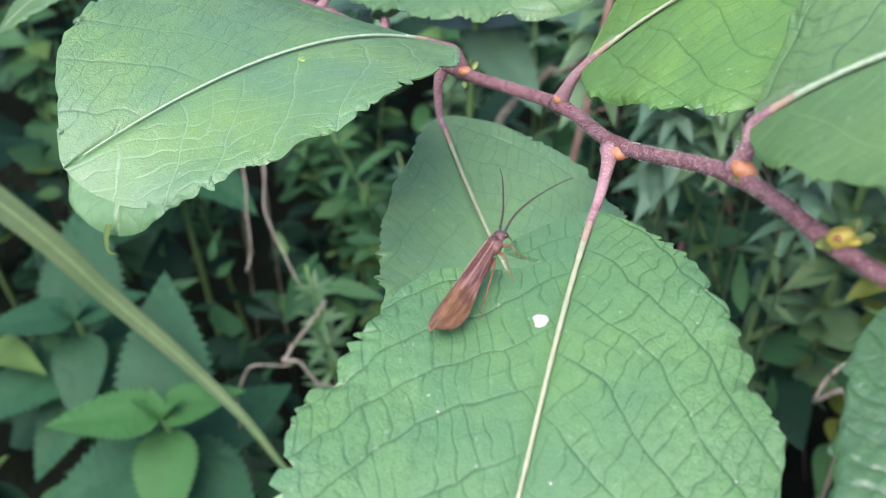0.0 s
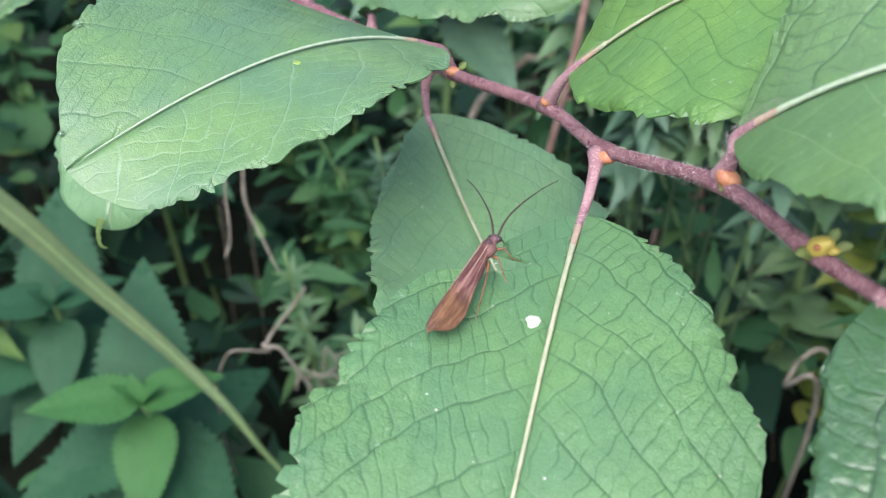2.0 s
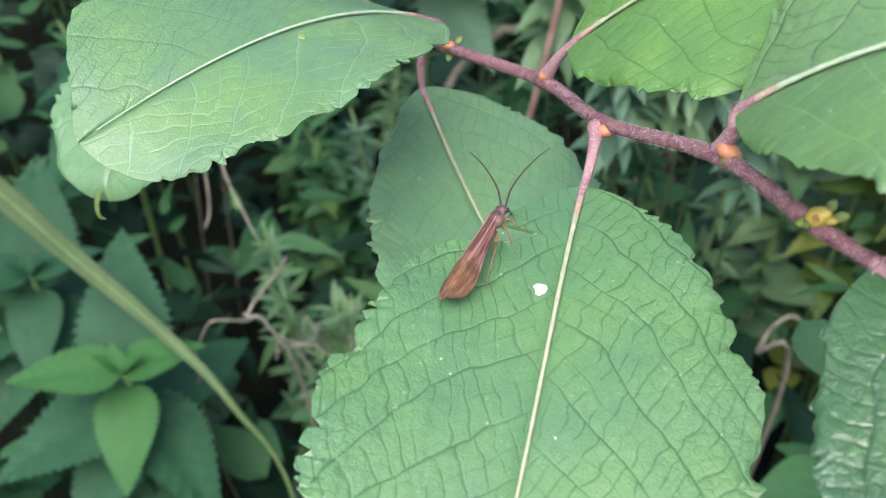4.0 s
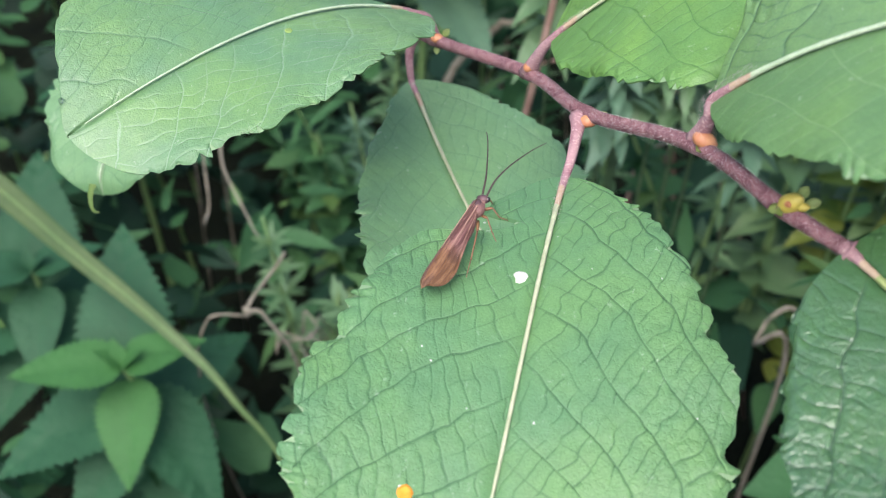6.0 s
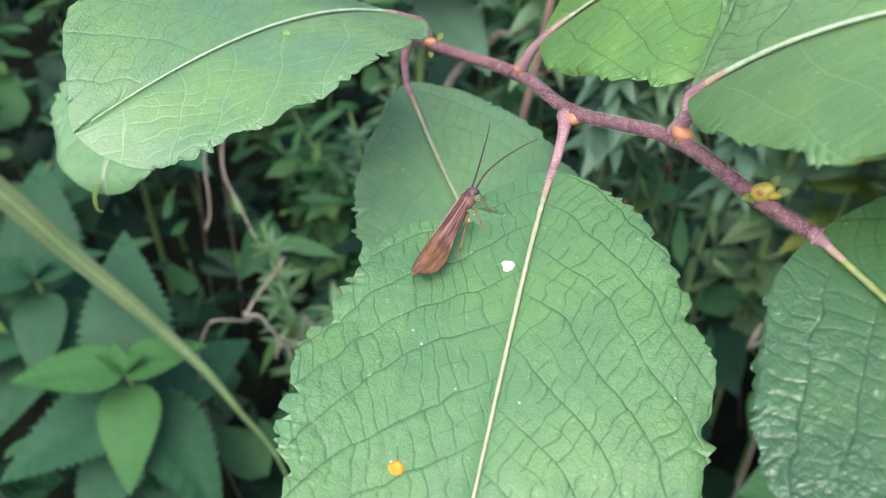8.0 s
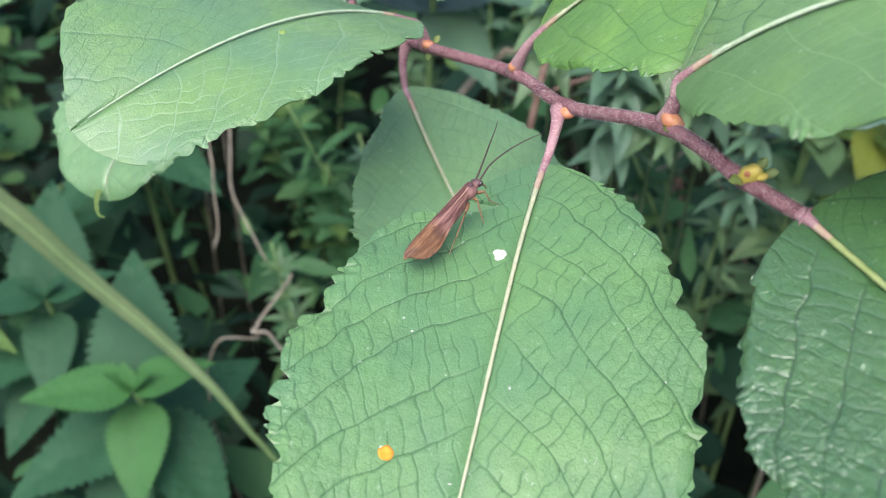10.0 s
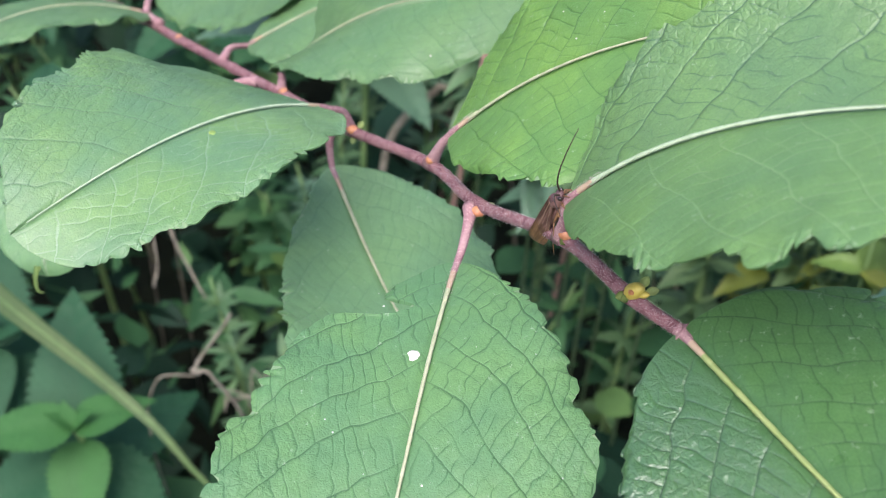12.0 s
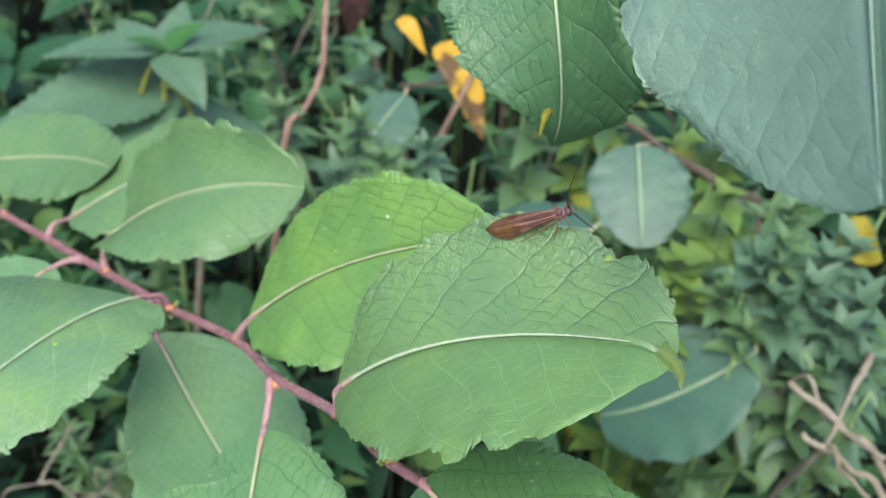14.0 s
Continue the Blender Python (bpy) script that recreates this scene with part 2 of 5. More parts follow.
def part(name, bm, material, parent, label=""):
    me = bpy.data.meshes.new(name)
    bm.to_mesh(me)
    bm.free()
    for mt in material if isinstance(material, (list, tuple)) else [material]:
        me.materials.append(mt)
    me.polygons.foreach_set("use_smooth", [True] * len(me.polygons))
    ob = new(name, me)
    ob.parent = parent
    return tagged(ob, label)


def spline(points, n):
    """n points along a smooth line through the given ones."""
    p = np.array(points, float)
    p = np.vstack([2 * p[0] - p[1], p, 2 * p[-1] - p[-2]])
    out = []
    for u in np.linspace(0, len(p) - 3 - 1e-9, n):
        i = int(u)
        t = u - i
        a, b, c, d = p[i:i + 4]
        out.append(0.5 * (2 * b + (c - a) * t + (2 * a - 5 * b + 4 * c - d) * t * t + (3 * b - a - 3 * c + d) * t ** 3))
    return np.array(out)


def tube_data(line, radii, sides=10, flat=1.0, up=(0, 0, 1)):
    """Vertices and faces of a round rod along a line, its ends closed."""
    line = np.array(line, float)
    radii = np.broadcast_to(np.array(radii, float), (len(line),))
    verts, faces = [], []
    t = np.gradient(line, axis=0)
    t /= np.maximum(np.linalg.norm(t, axis=1), 1e-12)[:, None]
    ref = np.array(up, float)
    for k in range(len(line)):
        a = np.cross(t[k], ref)
        if np.linalg.norm(a) < 1e-4:
            a = np.cross(t[k], (1.0, 0.2, 0))
        a /= np.linalg.norm(a)
        b = np.cross(a, t[k])
        for j in range(sides):
            w = 2 * math.pi * j / sides
            verts.append(line[k] + radii[k] * (a * math.cos(w) + b * flat * math.sin(w)))
    for k in range(len(line) - 1):
        for j in range(sides):
            q = (j + 1) % sides
            faces.append((k * sides + j, k * sides + q, (k + 1) * sides + q, (k + 1) * sides + j))
    faces.append(tuple(range(sides))[::-1])
    faces.append(tuple((len(line) - 1) * sides + j for j in range(sides)))
    return verts, faces


def tube(name, line, radii, mat, parent=None, label="", sides=10, flat=1.0, up=(0, 0, 1)):
    ob = mesh_object(name, *tube_data(line, radii, sides, flat, up), mat)
    if parent is not None:
        ob.parent = parent
    return tagged(ob, label)


# ---- the willow leaves ----
def half_width(mm, s):
    """The half-width at s, from nine values set closer together towards the rounded ends."""
    v = np.array([-mm[0], 0, *mm, 0, -mm[-1]]) / 1000
    u = np.arccos(1 - 2 * np.clip(s, 0, 1)) / (math.pi / 10)
    i = np.clip(u.astype(int), 0, 9)
    t = u - i
    a, b, c, d = v[i], v[i + 1], v[i + 2], v[i + 3]
    return np.maximum(0, 0.5 * (2 * b + (c - a) * t + (2 * a - 5 * b + 4 * c - d) * t * t + (3 * b - a - 3 * c + d) * t ** 3))


def turn_about(v, axis, angle):
    return v * math.cos(angle) + np.cross(axis, v) * math.sin(angle) + axis * (axis @ v) * (1 - math.cos(angle))


def leaf_spine(f, n, curl=0.0):
    """Points and axes (along, up, right) down the middle of a leaf, from its foot at the origin."""
    yaw, pitch, roll = (radians(a) for a in f["turn"])
    along = np.array([-math.sin(yaw) * math.cos(pitch), math.cos(yaw) * math.cos(pitch), math.sin(pitch)])
    r0 = np.array([math.cos(yaw), math.sin(yaw), 0.0])
    n0 = np.cross(r0, along)
    up, right = math.cos(roll) * n0 + math.sin(roll) * r0, math.cos(roll) * r0 - math.sin(roll) * n0
    p = np.zeros(3)
    pts, axes = [p], [(along, up, right)]
    ds = 1 / (n - 1)
    for i in range(n - 1):
        s = (i + 0.5) * ds
        a = (f["bend"][0] + f["bend"][1] * s) * ds - (curl * ds / 0.1 if s > 0.9 else 0)
        b, c = (f["side"][0] + f["side"][1] * s) * ds, f["twist"] * ds
        along, up = turn_about(along, right, a), turn_about(up, right, a)
        along, right = turn_about(along, up, b), turn_about(right, up, b)
        up, right = turn_about(up, along, c), turn_about(right, along, c)
        p = p + along * f["length"] * ds
        pts.append(p)
        axes.append((along, up, right))
    return np.array(pts), np.array(axes)


def bite_factor(s, bites):
    k = np.ones_like(s)
    if bites and isinstance(bites[0], list):
        k = np.interp(s, [p[0] for p in bites[0]], [p[1] for p in bites[0]])
    for at, wide, deep in bites[1:] if bites and isinstance(bites[0], list) else bites:
        k *= 1 - deep * np.exp(-np.abs((s - at) / wide) ** 6)
    return k


def ripple(a, b, seed, waves=9):
    """Smooth uneven waves over two coordinates, about -1 to 1, one wave long."""
    r = random.Random(seed)
    out = 0
    for _ in range(waves):
        w, k = r.uniform(0, 6.283), 6.283 * r.uniform(0.6, 1.35)
        out = out + np.sin(k * (math.cos(w) * a + math.sin(w) * b) + r.uniform(0, 6.283))
    return out / math.sqrt(waves) * 0.9


def ridge(x):
    """1 on whole numbers, 0 halfway between them."""
    return np.abs(x % 1.0 - 0.5) * 2


def willow_leaf(f, parent, mats, rib, seed=1, curl=0.0, bites_r=(), bites_l=(), teeth=1.0, waves=1.0, rib_size=1.0, rib_end=0.97, label="", ns=230, nv=42, puff=(1.0, 1.0), veins=8.0, roll=1.0):
    """One leaf blade: a scalloped, ruffled rim, sunken side veins and rungs with puffed fields between, some thickness, and its midrib.
    puff: how quilted the blade is on the right and left of the midrib; roll: how far the rim turns down."""
    rnd = random.Random(seed)
    k = np.linspace(0, 1, ns)
    s = 0.55 * k + 0.45 * (1 - np.cos(math.pi * k)) / 2
    line, turns = leaf_spine(f, 260, curl)
    grid = np.linspace(0, 1, 260)
    pts = np.stack([np.interp(s, grid, line[:, c]) for c in range(3)], 1)
    axes = np.stack([np.stack([np.interp(s, grid, turns[:, a, c]) for c in range(3)], 1) for a in range(3)], 1)
    axes /= np.linalg.norm(axes, axis=2)[..., None]
    ph = [rnd.uniform(0, 6.3) for _ in range(12)]
    L = f["length"]
    ends = np.minimum(1, s * 12) * np.minimum(1, (1 - s) * 9)
    half = np.sin(np.linspace(0, math.pi / 2, nv + 1)) * 0.65 + np.linspace(0, 1, nv + 1) * 0.35
    cols, uvs, net = [], [], []
    for v in np.concatenate([-half[::-1], half[1:]]):
        mm, cam_, bites, q = (f["right"], f["camber"][0], bites_r, 0) if v >= 0 else (f["left"], f["camber"][1], bites_l, 6)
        sgn, av, plump = (1 if v >= 0 else -1), abs(v), puff[0 if v >= 0 else 1]
        w = half_width(mm, s) * bite_factor(s, bites)
        # scallops of uneven length and depth, each with a small gland at its fore end
        u = s * L / 0.0033 + 1.1 * np.sin(9 * s + ph[q]) + 0.8 * np.sin(23 * s + ph[q + 1]) + 0.45 * np.sin(47 * s + ph[q + 2]) + 0.25 * np.sin(83 * s + ph[q + 3])
        t = u % 1.0
        scallop = 0.5 * np.sin(math.pi * t ** 1.35) ** 0.75 + 0.5 * (0.5 - 0.5 * np.cos(2 * math.pi * t ** 1.2))
        gland = np.exp(-((t - 0.86) / 0.07) ** 2)
        size = np.clip(0.7 + 0.8 * np.sin(13 * s + ph[q + 3]) * np.sin(29 * s + ph[q + 4]) + 0.5 * np.sin(61 * s + ph[q + 5]), 0.06, 1.9)
        keep = np.minimum(1, s * 14) * np.minimum(1, (1 - s) * 22)
        tooth = teeth * size * keep * (0.00105 * (scallop - 0.62) + 0.00026 * gland)
        tooth = tooth + teeth * keep * (0.0006 * np.sin(27 * s + ph[q + 4]) * np.sin(11 * s + ph[q]) + 0.0003 * np.sin(51 * s + ph[q + 2]))
        x = np.maximum(w * av + tooth * av ** 12, 0)
        S, X = s * L / 0.06, x / 0.06
        # side veins arch forward; rungs cross the fields between them
        warp = 0.15 * ripple(S * 3.0, sgn * X * 3.0, seed + 1) + 0.04 * ripple(S * 11, sgn * X * 11, seed + 2)
        lean = 0.62 * X + 1.25 * X * X
        p = veins * (S - lean) + (0.45 if sgn > 0 else 0.0) + warp * np.minimum(1, av * 4)
        r = 29 * (X + 0.42 * S) + 0.40 * ripple(S * 5, sgn * X * 5, seed + 3) + 0.10 * ripple(S * 17, sgn * X * 17, seed + 4)
        second, shift = ridge(p), 7.31 * ((np.floor(p) * 0.618034) % 1.0)
        rung = ridge(r + shift)
        inside = min(1, av * 5) * np.minimum(1, s * 10) * np.minimum(1, (1 - s) * 6)
        outer = 0.45 + 0.75 * av ** 2
        lift = cam_ * x * x / 0.02
        lift = lift + waves * av ** 3 * ends * (0.00042 * np.sin(17 * s + ph[q + 1]) + 0.00034 * np.sin(35 * s + ph[q + 2]))
        lift = lift + plump * inside * outer * (0.00009 * (1 - second ** 3) - 0.00008 * np.maximum(0, second - 0.93) / 0.07)
        lift = lift + plump * inside * outer * (1 - second ** 6) * (0.00005 * (1 - rung ** 2) - 0.00003 * np.maximum(0, rung - 0.8) / 0.2)
        lift = lift + plump * 0.00004 * inside * outer * ripple(S * 34, sgn * X * 34, seed + 5)
        # the rim bulges behind each scallop and rolls down at its very edge
        lift = lift + plump * ends * 0.00008 * size * (scallop - 0.4) * np.exp(-((av - 0.93) / 0.045) ** 2)
        lift = lift - roll * ends * 0.0008 * np.maximum(0, (av - 0.86) / 0.14) ** 2 * (0.7 + 0.5 * np.sin(21 * s + ph[q + 5]))
        lift = lift - 0.0004 * math.exp(-(v / 0.05) ** 2)
        cols.append(pts + axes[:, 2] * (sgn * x)[:, None] + axes[:, 1] * lift[:, None])
        uvs.append(np.stack([S, sgn * X], -1))
        net.append(np.stack([p, r], -1))
    g = np.stack(cols, 1)
    n, m = g.shape[:2]
    du, dv = np.gradient(g, axis=0), np.gradient(g, axis=1)
    nor = np.cross(dv, du)
    nor /= np.maximum(np.linalg.norm(nor, axis=2), 1e-12)[..., None]
    top = np.arange(n * m).reshape(n, m)
    upper = np.stack([top[:-1, :-1], top[:-1, 1:], top[1:, 1:], top[1:, :-1]], -1).reshape(-1, 4)
    # the underside is a coarser sheet, a fifth of a millimetre below, with its own full-length edge
    ri, ci = np.unique(np.append(np.arange(0, n, 4), n - 1)), np.unique(np.concatenate([np.arange(0, m, 4), [m - 1]]))
    below = (g - nor * 0.0002)
    sheet = below[np.ix_(ri, ci)]
    low = np.arange(len(ri) * len(ci)).reshape(len(ri), len(ci)) + n * m
    lower = np.stack([low[1:, :-1], low[1:, 1:], low[:-1, 1:], low[:-1, :-1]], -1).reshape(-1, 4)
    ring = np.concatenate([top[:, 0], top[-1, 1:], top[::-1, -1][1:], top[0, ::-1][1:]])
    edge = np.arange(len(ring)) + n * m + low.size
    rim = np.stack([ring[:-1], edge[:-1], edge[1:], ring[1:]], -1)
    verts = np.concatenate([g.reshape(-1, 3), sheet.reshape(-1, 3), below.reshape(-1, 3)[ring]])
    faces = np.concatenate([upper, lower, rim])
    me = bpy.data.meshes.new("leaf")
    me.vertices.add(len(verts))
    me.vertices.foreach_set("co", verts.astype(np.float32).ravel())
    me.loops.add(faces.size)
    me.loops.foreach_set("vertex_index", faces.astype(np.int32).ravel())
    me.polygons.add(len(faces))
    me.polygons.foreach_set("loop_start", np.arange(0, faces.size, 4, dtype=np.int32))
    for mt in mats:
        me.materials.append(mt)
    me.polygons.foreach_set("material_index", np.concatenate([np.zeros(len(upper)), np.ones(len(lower)), np.zeros(len(rim))]).astype(np.int32))
    me.polygons.foreach_set("use_smooth", np.ones(len(faces), bool))
    me.update(calc_edges=True)
    ob = new("leaf", me)
    for layer, rows in (("blade", uvs), ("veins", net)):
        full = np.stack(rows, 1)
        flat = np.concatenate([full.reshape(-1, 2), full[np.ix_(ri, ci)].reshape(-1, 2), full.reshape(-1, 2)[ring]])
        me.uv_layers.new(name=layer).data.foreach_set("uv", flat[faces.ravel()].astype(np.float32).ravel())
    ob.location = f["base"]
    under(ob, parent)
    if label:
        tagged(ob, label)
    last = int(rib_end * (len(line) - 1))
    mid = (line + turns[:, 1] * 0.00005)[:last:4]
    rr = rib_size * (0.00029 * (1 - np.linspace(0, 1, len(mid))) ** 0.8 + 0.00009)
    tube("midrib", mid, rr * (1 + 0.08 * np.sin(np.arange(len(mid)) * 1.9)), rib, ob, "", 8, 0.8)
    return ob


def petiole(leaf, points, r0, r1, mat=None, form=None, rib=None):
    """The leaf's stalk, from the stem to the foot of the blade (places in the world), running on into the midrib."""
    base = np.array(leaf.location)
    rows = [np.array(p) - base for p in points]
    if form is not None:
        pts, axes = leaf_spine(form, 150)
        rows += [pts[i] + axes[i, 1] * 0.0001 for i in (5, 11, 18)]
    line = spline(rows, 26)
    k = np.linspace(0, 1, 26)
    ob = mesh_object("petiole", *tube_data(line, (r0 + (r1 - r0) * k) * (1 + 0.8 * np.exp(-k * 8)), 10), [mat or M_PETIOLE, M_PETIOLE_PALE, rib or M_RIB], True, [0 if i < 170 else 1 if i < 215 else 2 for i in range(250)] + [0, 2])
    ob.parent = leaf
    return tagged(ob, "downy pink leaf stalk")
# forms of the willow leaves: metres, degrees; half-widths in millimetres
LEAF_A = dict(base=(0.01966, 0.09619, 0.47013), turn=(162.84, 9.59, 10.11), length=0.07543, bend=(-0.757, -0.219), side=(0.079, -0.266), twist=-0.421, camber=(0.036, 0.068), right=(4.2, 9.8, 15.3, 19.9, 22.5, 20.2, 16.1, 11.3, 5.8), left=(4.9, 10.7, 16.7, 20.9, 22.9, 22.1, 18.7, 13.4, 7.0))
LEAF_B = dict(base=(0.03108, 0.08552, 0.49040), turn=(-127.56, 62.00, 16.96), length=0.06376, bend=(-1.418, 1.516), side=(-0.003, -0.698), twist=-0.294, camber=(-0.016, 0.452), right=(4.6, 9.7, 15.0, 19.2, 20.6, 20.0, 18.2, 13.7, 5.7), left=(5.2, 11.4, 14.7, 17.2, 18.5, 17.3, 14.5, 10.1, 4.7))
LEAF_C = dict(base=(0.02043, 0.12146, 0.47277), turn=(-112.88, 54.62, 9.14), length=0.06053, bend=(-0.443, -0.259), side=(-0.400, -0.055), twist=0.832, camber=(0.156, 0.122), right=(4.5, 10.3, 14.9, 17.9, 19.3, 18.3, 15.4, 11.0, 5.7), left=(5.0, 9.9, 13.4, 14.6, 14.9, 14.2, 11.3, 7.2, 3.4))
LEAF_D = dict(base=(0.00149, 0.14829, 0.44477), turn=(-160.53, -19.87, 5.27), length=0.06086, bend=(0.688, 0.120), side=(-0.060, 0.052), twist=-0.208, camber=(0.192, -0.051), right=(3.1, 7.2, 11.8, 15.7, 18.8, 20.4, 18.4, 13.6, 7.2), left=(4.8, 11.7, 17.8, 21.3, 21.3, 18.9, 15.2, 10.7, 5.5))
LEAF_E = dict(base=(-0.01005, 0.18777, 0.43890), turn=(-102.93, 48.94, -35.37), length=0.06743, bend=(-0.610, -0.149), side=(-0.358, -0.159), twist=1.230, camber=(-0.090, 0.798), right=(4.6, 9.1, 13.6, 18.4, 19.3, 18.0, 15.6, 10.9, 4.7), left=(9.5, 14.7, 16.0, 16.3, 15.5, 13.7, 11.6, 8.3, 3.8))
LEAF_F = dict(base=(-0.01795, 0.20549, 0.43416), turn=(-90.81, 35.37, -7.99), length=0.04730, bend=(-0.296, -0.070), side=(-0.084, 0.033), twist=0.321, camber=(-0.079, 0.043), right=(4.7, 9.5, 13.6, 16.3, 17.3, 16.4, 14.0, 10.1, 5.3), left=(4.8, 9.0, 12.0, 14.8, 17.0, 16.7, 14.4, 10.5, 5.5))
LEAF_G = dict(base=(0.19798, 0.18253, 0.35675), turn=(88.65, -38.56, -8.75), length=0.06742, bend=(-0.320, -0.081), side=(-0.335, -0.550), twist=0.085, camber=(0.295, -0.115), right=(6.8, 13.2, 18.5, 21.8, 22.9, 21.6, 18.3, 13.2, 6.9), left=(5.6, 11.8, 17.8, 21.8, 22.9, 21.1, 16.9, 11.6, 5.8))
LEAF_H = dict(base=(0.07595, 0.13023, 0.55843), turn=(159.15, -35.52, 72.07), length=0.05223, bend=(-0.960, -0.702), side=(-0.520, -0.622), twist=-1.284, camber=(0.232, 0.078), right=(7.4, 14.1, 18.9, 21.0, 19.5, 15.3, 8.9, 3.0, 0.8), left=(3.8, 7.2, 9.8, 11.3, 12.3, 13.0, 11.9, 7.2, 2.5))
LEAF_J = dict(base=(0.07368, 0.06112, 0.60798), turn=(174.47, -54.36, 64.74), length=0.04970, bend=(0.369, 0.148), side=(0.324, 0.273), twist=0.228, camber=(0.187, 0.000), right=(8.3, 16.0, 22.1, 25.8, 26.5, 23.6, 17.6, 9.9, 4.3), left=(6.9, 13.1, 17.9, 20.8, 21.6, 20.1, 16.8, 12.0, 6.2))
LEAF_K = dict(base=(-0.04589, 0.25469, 0.41961), turn=(-113.88, 18.96, 19.23), length=0.06686, bend=(0.332, 0.224), side=(-0.582, -0.231), twist=-0.127, camber=(0.025, -0.094), right=(4.9, 9.2, 12.6, 14.7, 15.4, 14.9, 12.9, 9.5, 5.0), left=(10.2, 16.2, 18.0, 17.2, 15.0, 12.1, 9.1, 6.1, 3.1))
LEAF_L = dict(base=(0.00146, 0.14302, 0.46231), turn=(131.76, 36.08, 13.73), length=0.06237, bend=(-0.984, -0.039), side=(0.059, -0.226), twist=-0.681, camber=(-0.046, 0.156), right=(6.0, 13.5, 22.0, 26.8, 25.2, 22.3, 18.3, 11.8, 4.1), left=(5.0, 9.6, 13.6, 16.7, 16.7, 15.5, 13.7, 11.1, 5.6))
LEAF_M = dict(base=(-0.02097, 0.18051, 0.44047), turn=(121.19, -0.64, 6.87), length=0.05761, bend=(-0.378, -0.362), side=(0.542, 0.336), twist=-0.089, camber=(0.133, 0.072), right=(6.0, 11.5, 15.8, 18.5, 19.4, 18.4, 15.6, 11.2, 5.7), left=(5.5, 10.4, 14.2, 16.5, 17.1, 15.9, 13.3, 9.6, 5.3))
LEAF_N = dict(base=(-0.04595, 0.24043, 0.42084), turn=(109.44, 32.37, 20.72), length=0.0640, bend=(-1.043, -0.284), side=(0.107, 0.026), twist=0.207, camber=(0.000, -0.122), right=(5.7, 10.9, 14.9, 17.5, 18.3, 17.3, 14.6, 10.5, 5.5), left=(5.7, 10.9, 14.9, 17.4, 18.1, 17.1, 14.5, 10.4, 5.5))
LEAF_R = dict(base=(0.04111, 0.06634, 0.48815), turn=(-160.41, 7.84, 31.15), length=0.05150, bend=(-0.004, 0.229), side=(-0.022, 0.155), twist=-0.092, camber=(0.162, -0.127), right=(5.4, 10.3, 14.8, 18.3, 20.2, 19.5, 16.6, 11.9, 6.2), left=(7.9, 13.8, 18.2, 20.2, 21.2, 20.5, 17.4, 12.5, 6.5))
# ---- the willow branch ----
NODES = [(-0.50, 1.00, -0.02), (-0.34, 0.72, 0.20), (-0.17, 0.45, 0.335), (-0.0621, 0.2655, 0.4094), (-0.0362, 0.2193, 0.4272), (-0.0200, 0.1906, 0.4381),
         (-0.0087, 0.1708, 0.4457), (0.0052, 0.1464, 0.4548), (0.0180, 0.1245, 0.4646), (0.0236, 0.1072, 0.4712), (0.0313, 0.0862, 0.4840), (0.0367, 0.0725, 0.4876), (0.0414, 0.0662, 0.4880)]
branch = tagged(new("willow_branch"), "downy reddish willow twig with broad green leaves", "plant")
branch.location = NODES[0]
bpy.context.view_layer.update()


def in_branch(p, thing=None):
    return np.array(p) - np.array((thing or branch).location)


stem_line = spline(NODES, 190)
reach = np.linalg.norm(np.gradient(stem_line, axis=0), axis=1).cumsum()
reach /= reach[-1]
swell = sum(np.exp(-(np.linalg.norm(stem_line - np.array(p), axis=1) / 0.0022) ** 2) for p in NODES[4:-1])
tube("stem", in_branch(stem_line), (0.0050 - 0.0042 * reach ** 0.45) * (1 + 0.25 * swell), M_BARK, branch, "reddish brown downy stem", 14)


def bud(at, way, size, mat, label="", parent=None):
    """A plump pointed bud with its scale's overlapping rim."""
    bm = bmesh.new()
    bmesh.ops.create_uvsphere(bm, u_segments=16, v_segments=10, radius=1.0)
    for v in bm.verts:
        z = v.co.z
        k = 1.0 - 0.35 * max(0, z) ** 2
        v.co.x *= k * 0.72
        v.co.y *= k * 0.62
        if z < -0.25:
            v.co.x *= 1.1
            v.co.y *= 1.1
    q = Vector(way).to_track_quat("Z", "Y").to_matrix().to_4x4()
    bm.transform(Matrix.Translation(in_branch(at)) @ q @ Matrix.Scale(size, 4))
    return part("bud", bm, mat, parent or branch, label)


def stipule(at, way, up, size):
    """A tiny ear-shaped leaflet beside a bud."""
    w, u = Vector(way).normalized(), Vector(up).normalized()
    r = w.cross(u)
    bm = bmesh.new()
    rows = []
    for i in range(7):
        s = i / 6
        half = size * 0.42 * math.sin(math.pi * (0.12 + 0.88 * s)) ** 0.8
        c = Vector(in_branch(at)) + w * size * s + u * size * 0.3 * s * s
        rows.append([bm.verts.new(c + r * half * k + u * abs(k) * half * 0.5) for k in (-1, -0.5, 0, 0.5, 1)])
    for a, b in zip(rows, rows[1:]):
        for k in range(4):
            bm.faces.new((a[k], a[k + 1], b[k + 1], b[k]))
    bmesh.ops.solidify(bm, geom=bm.faces[:], thickness=0.0002)
    return part("stipule", bm, M_STIPULE, branch, "small pale green stipule")


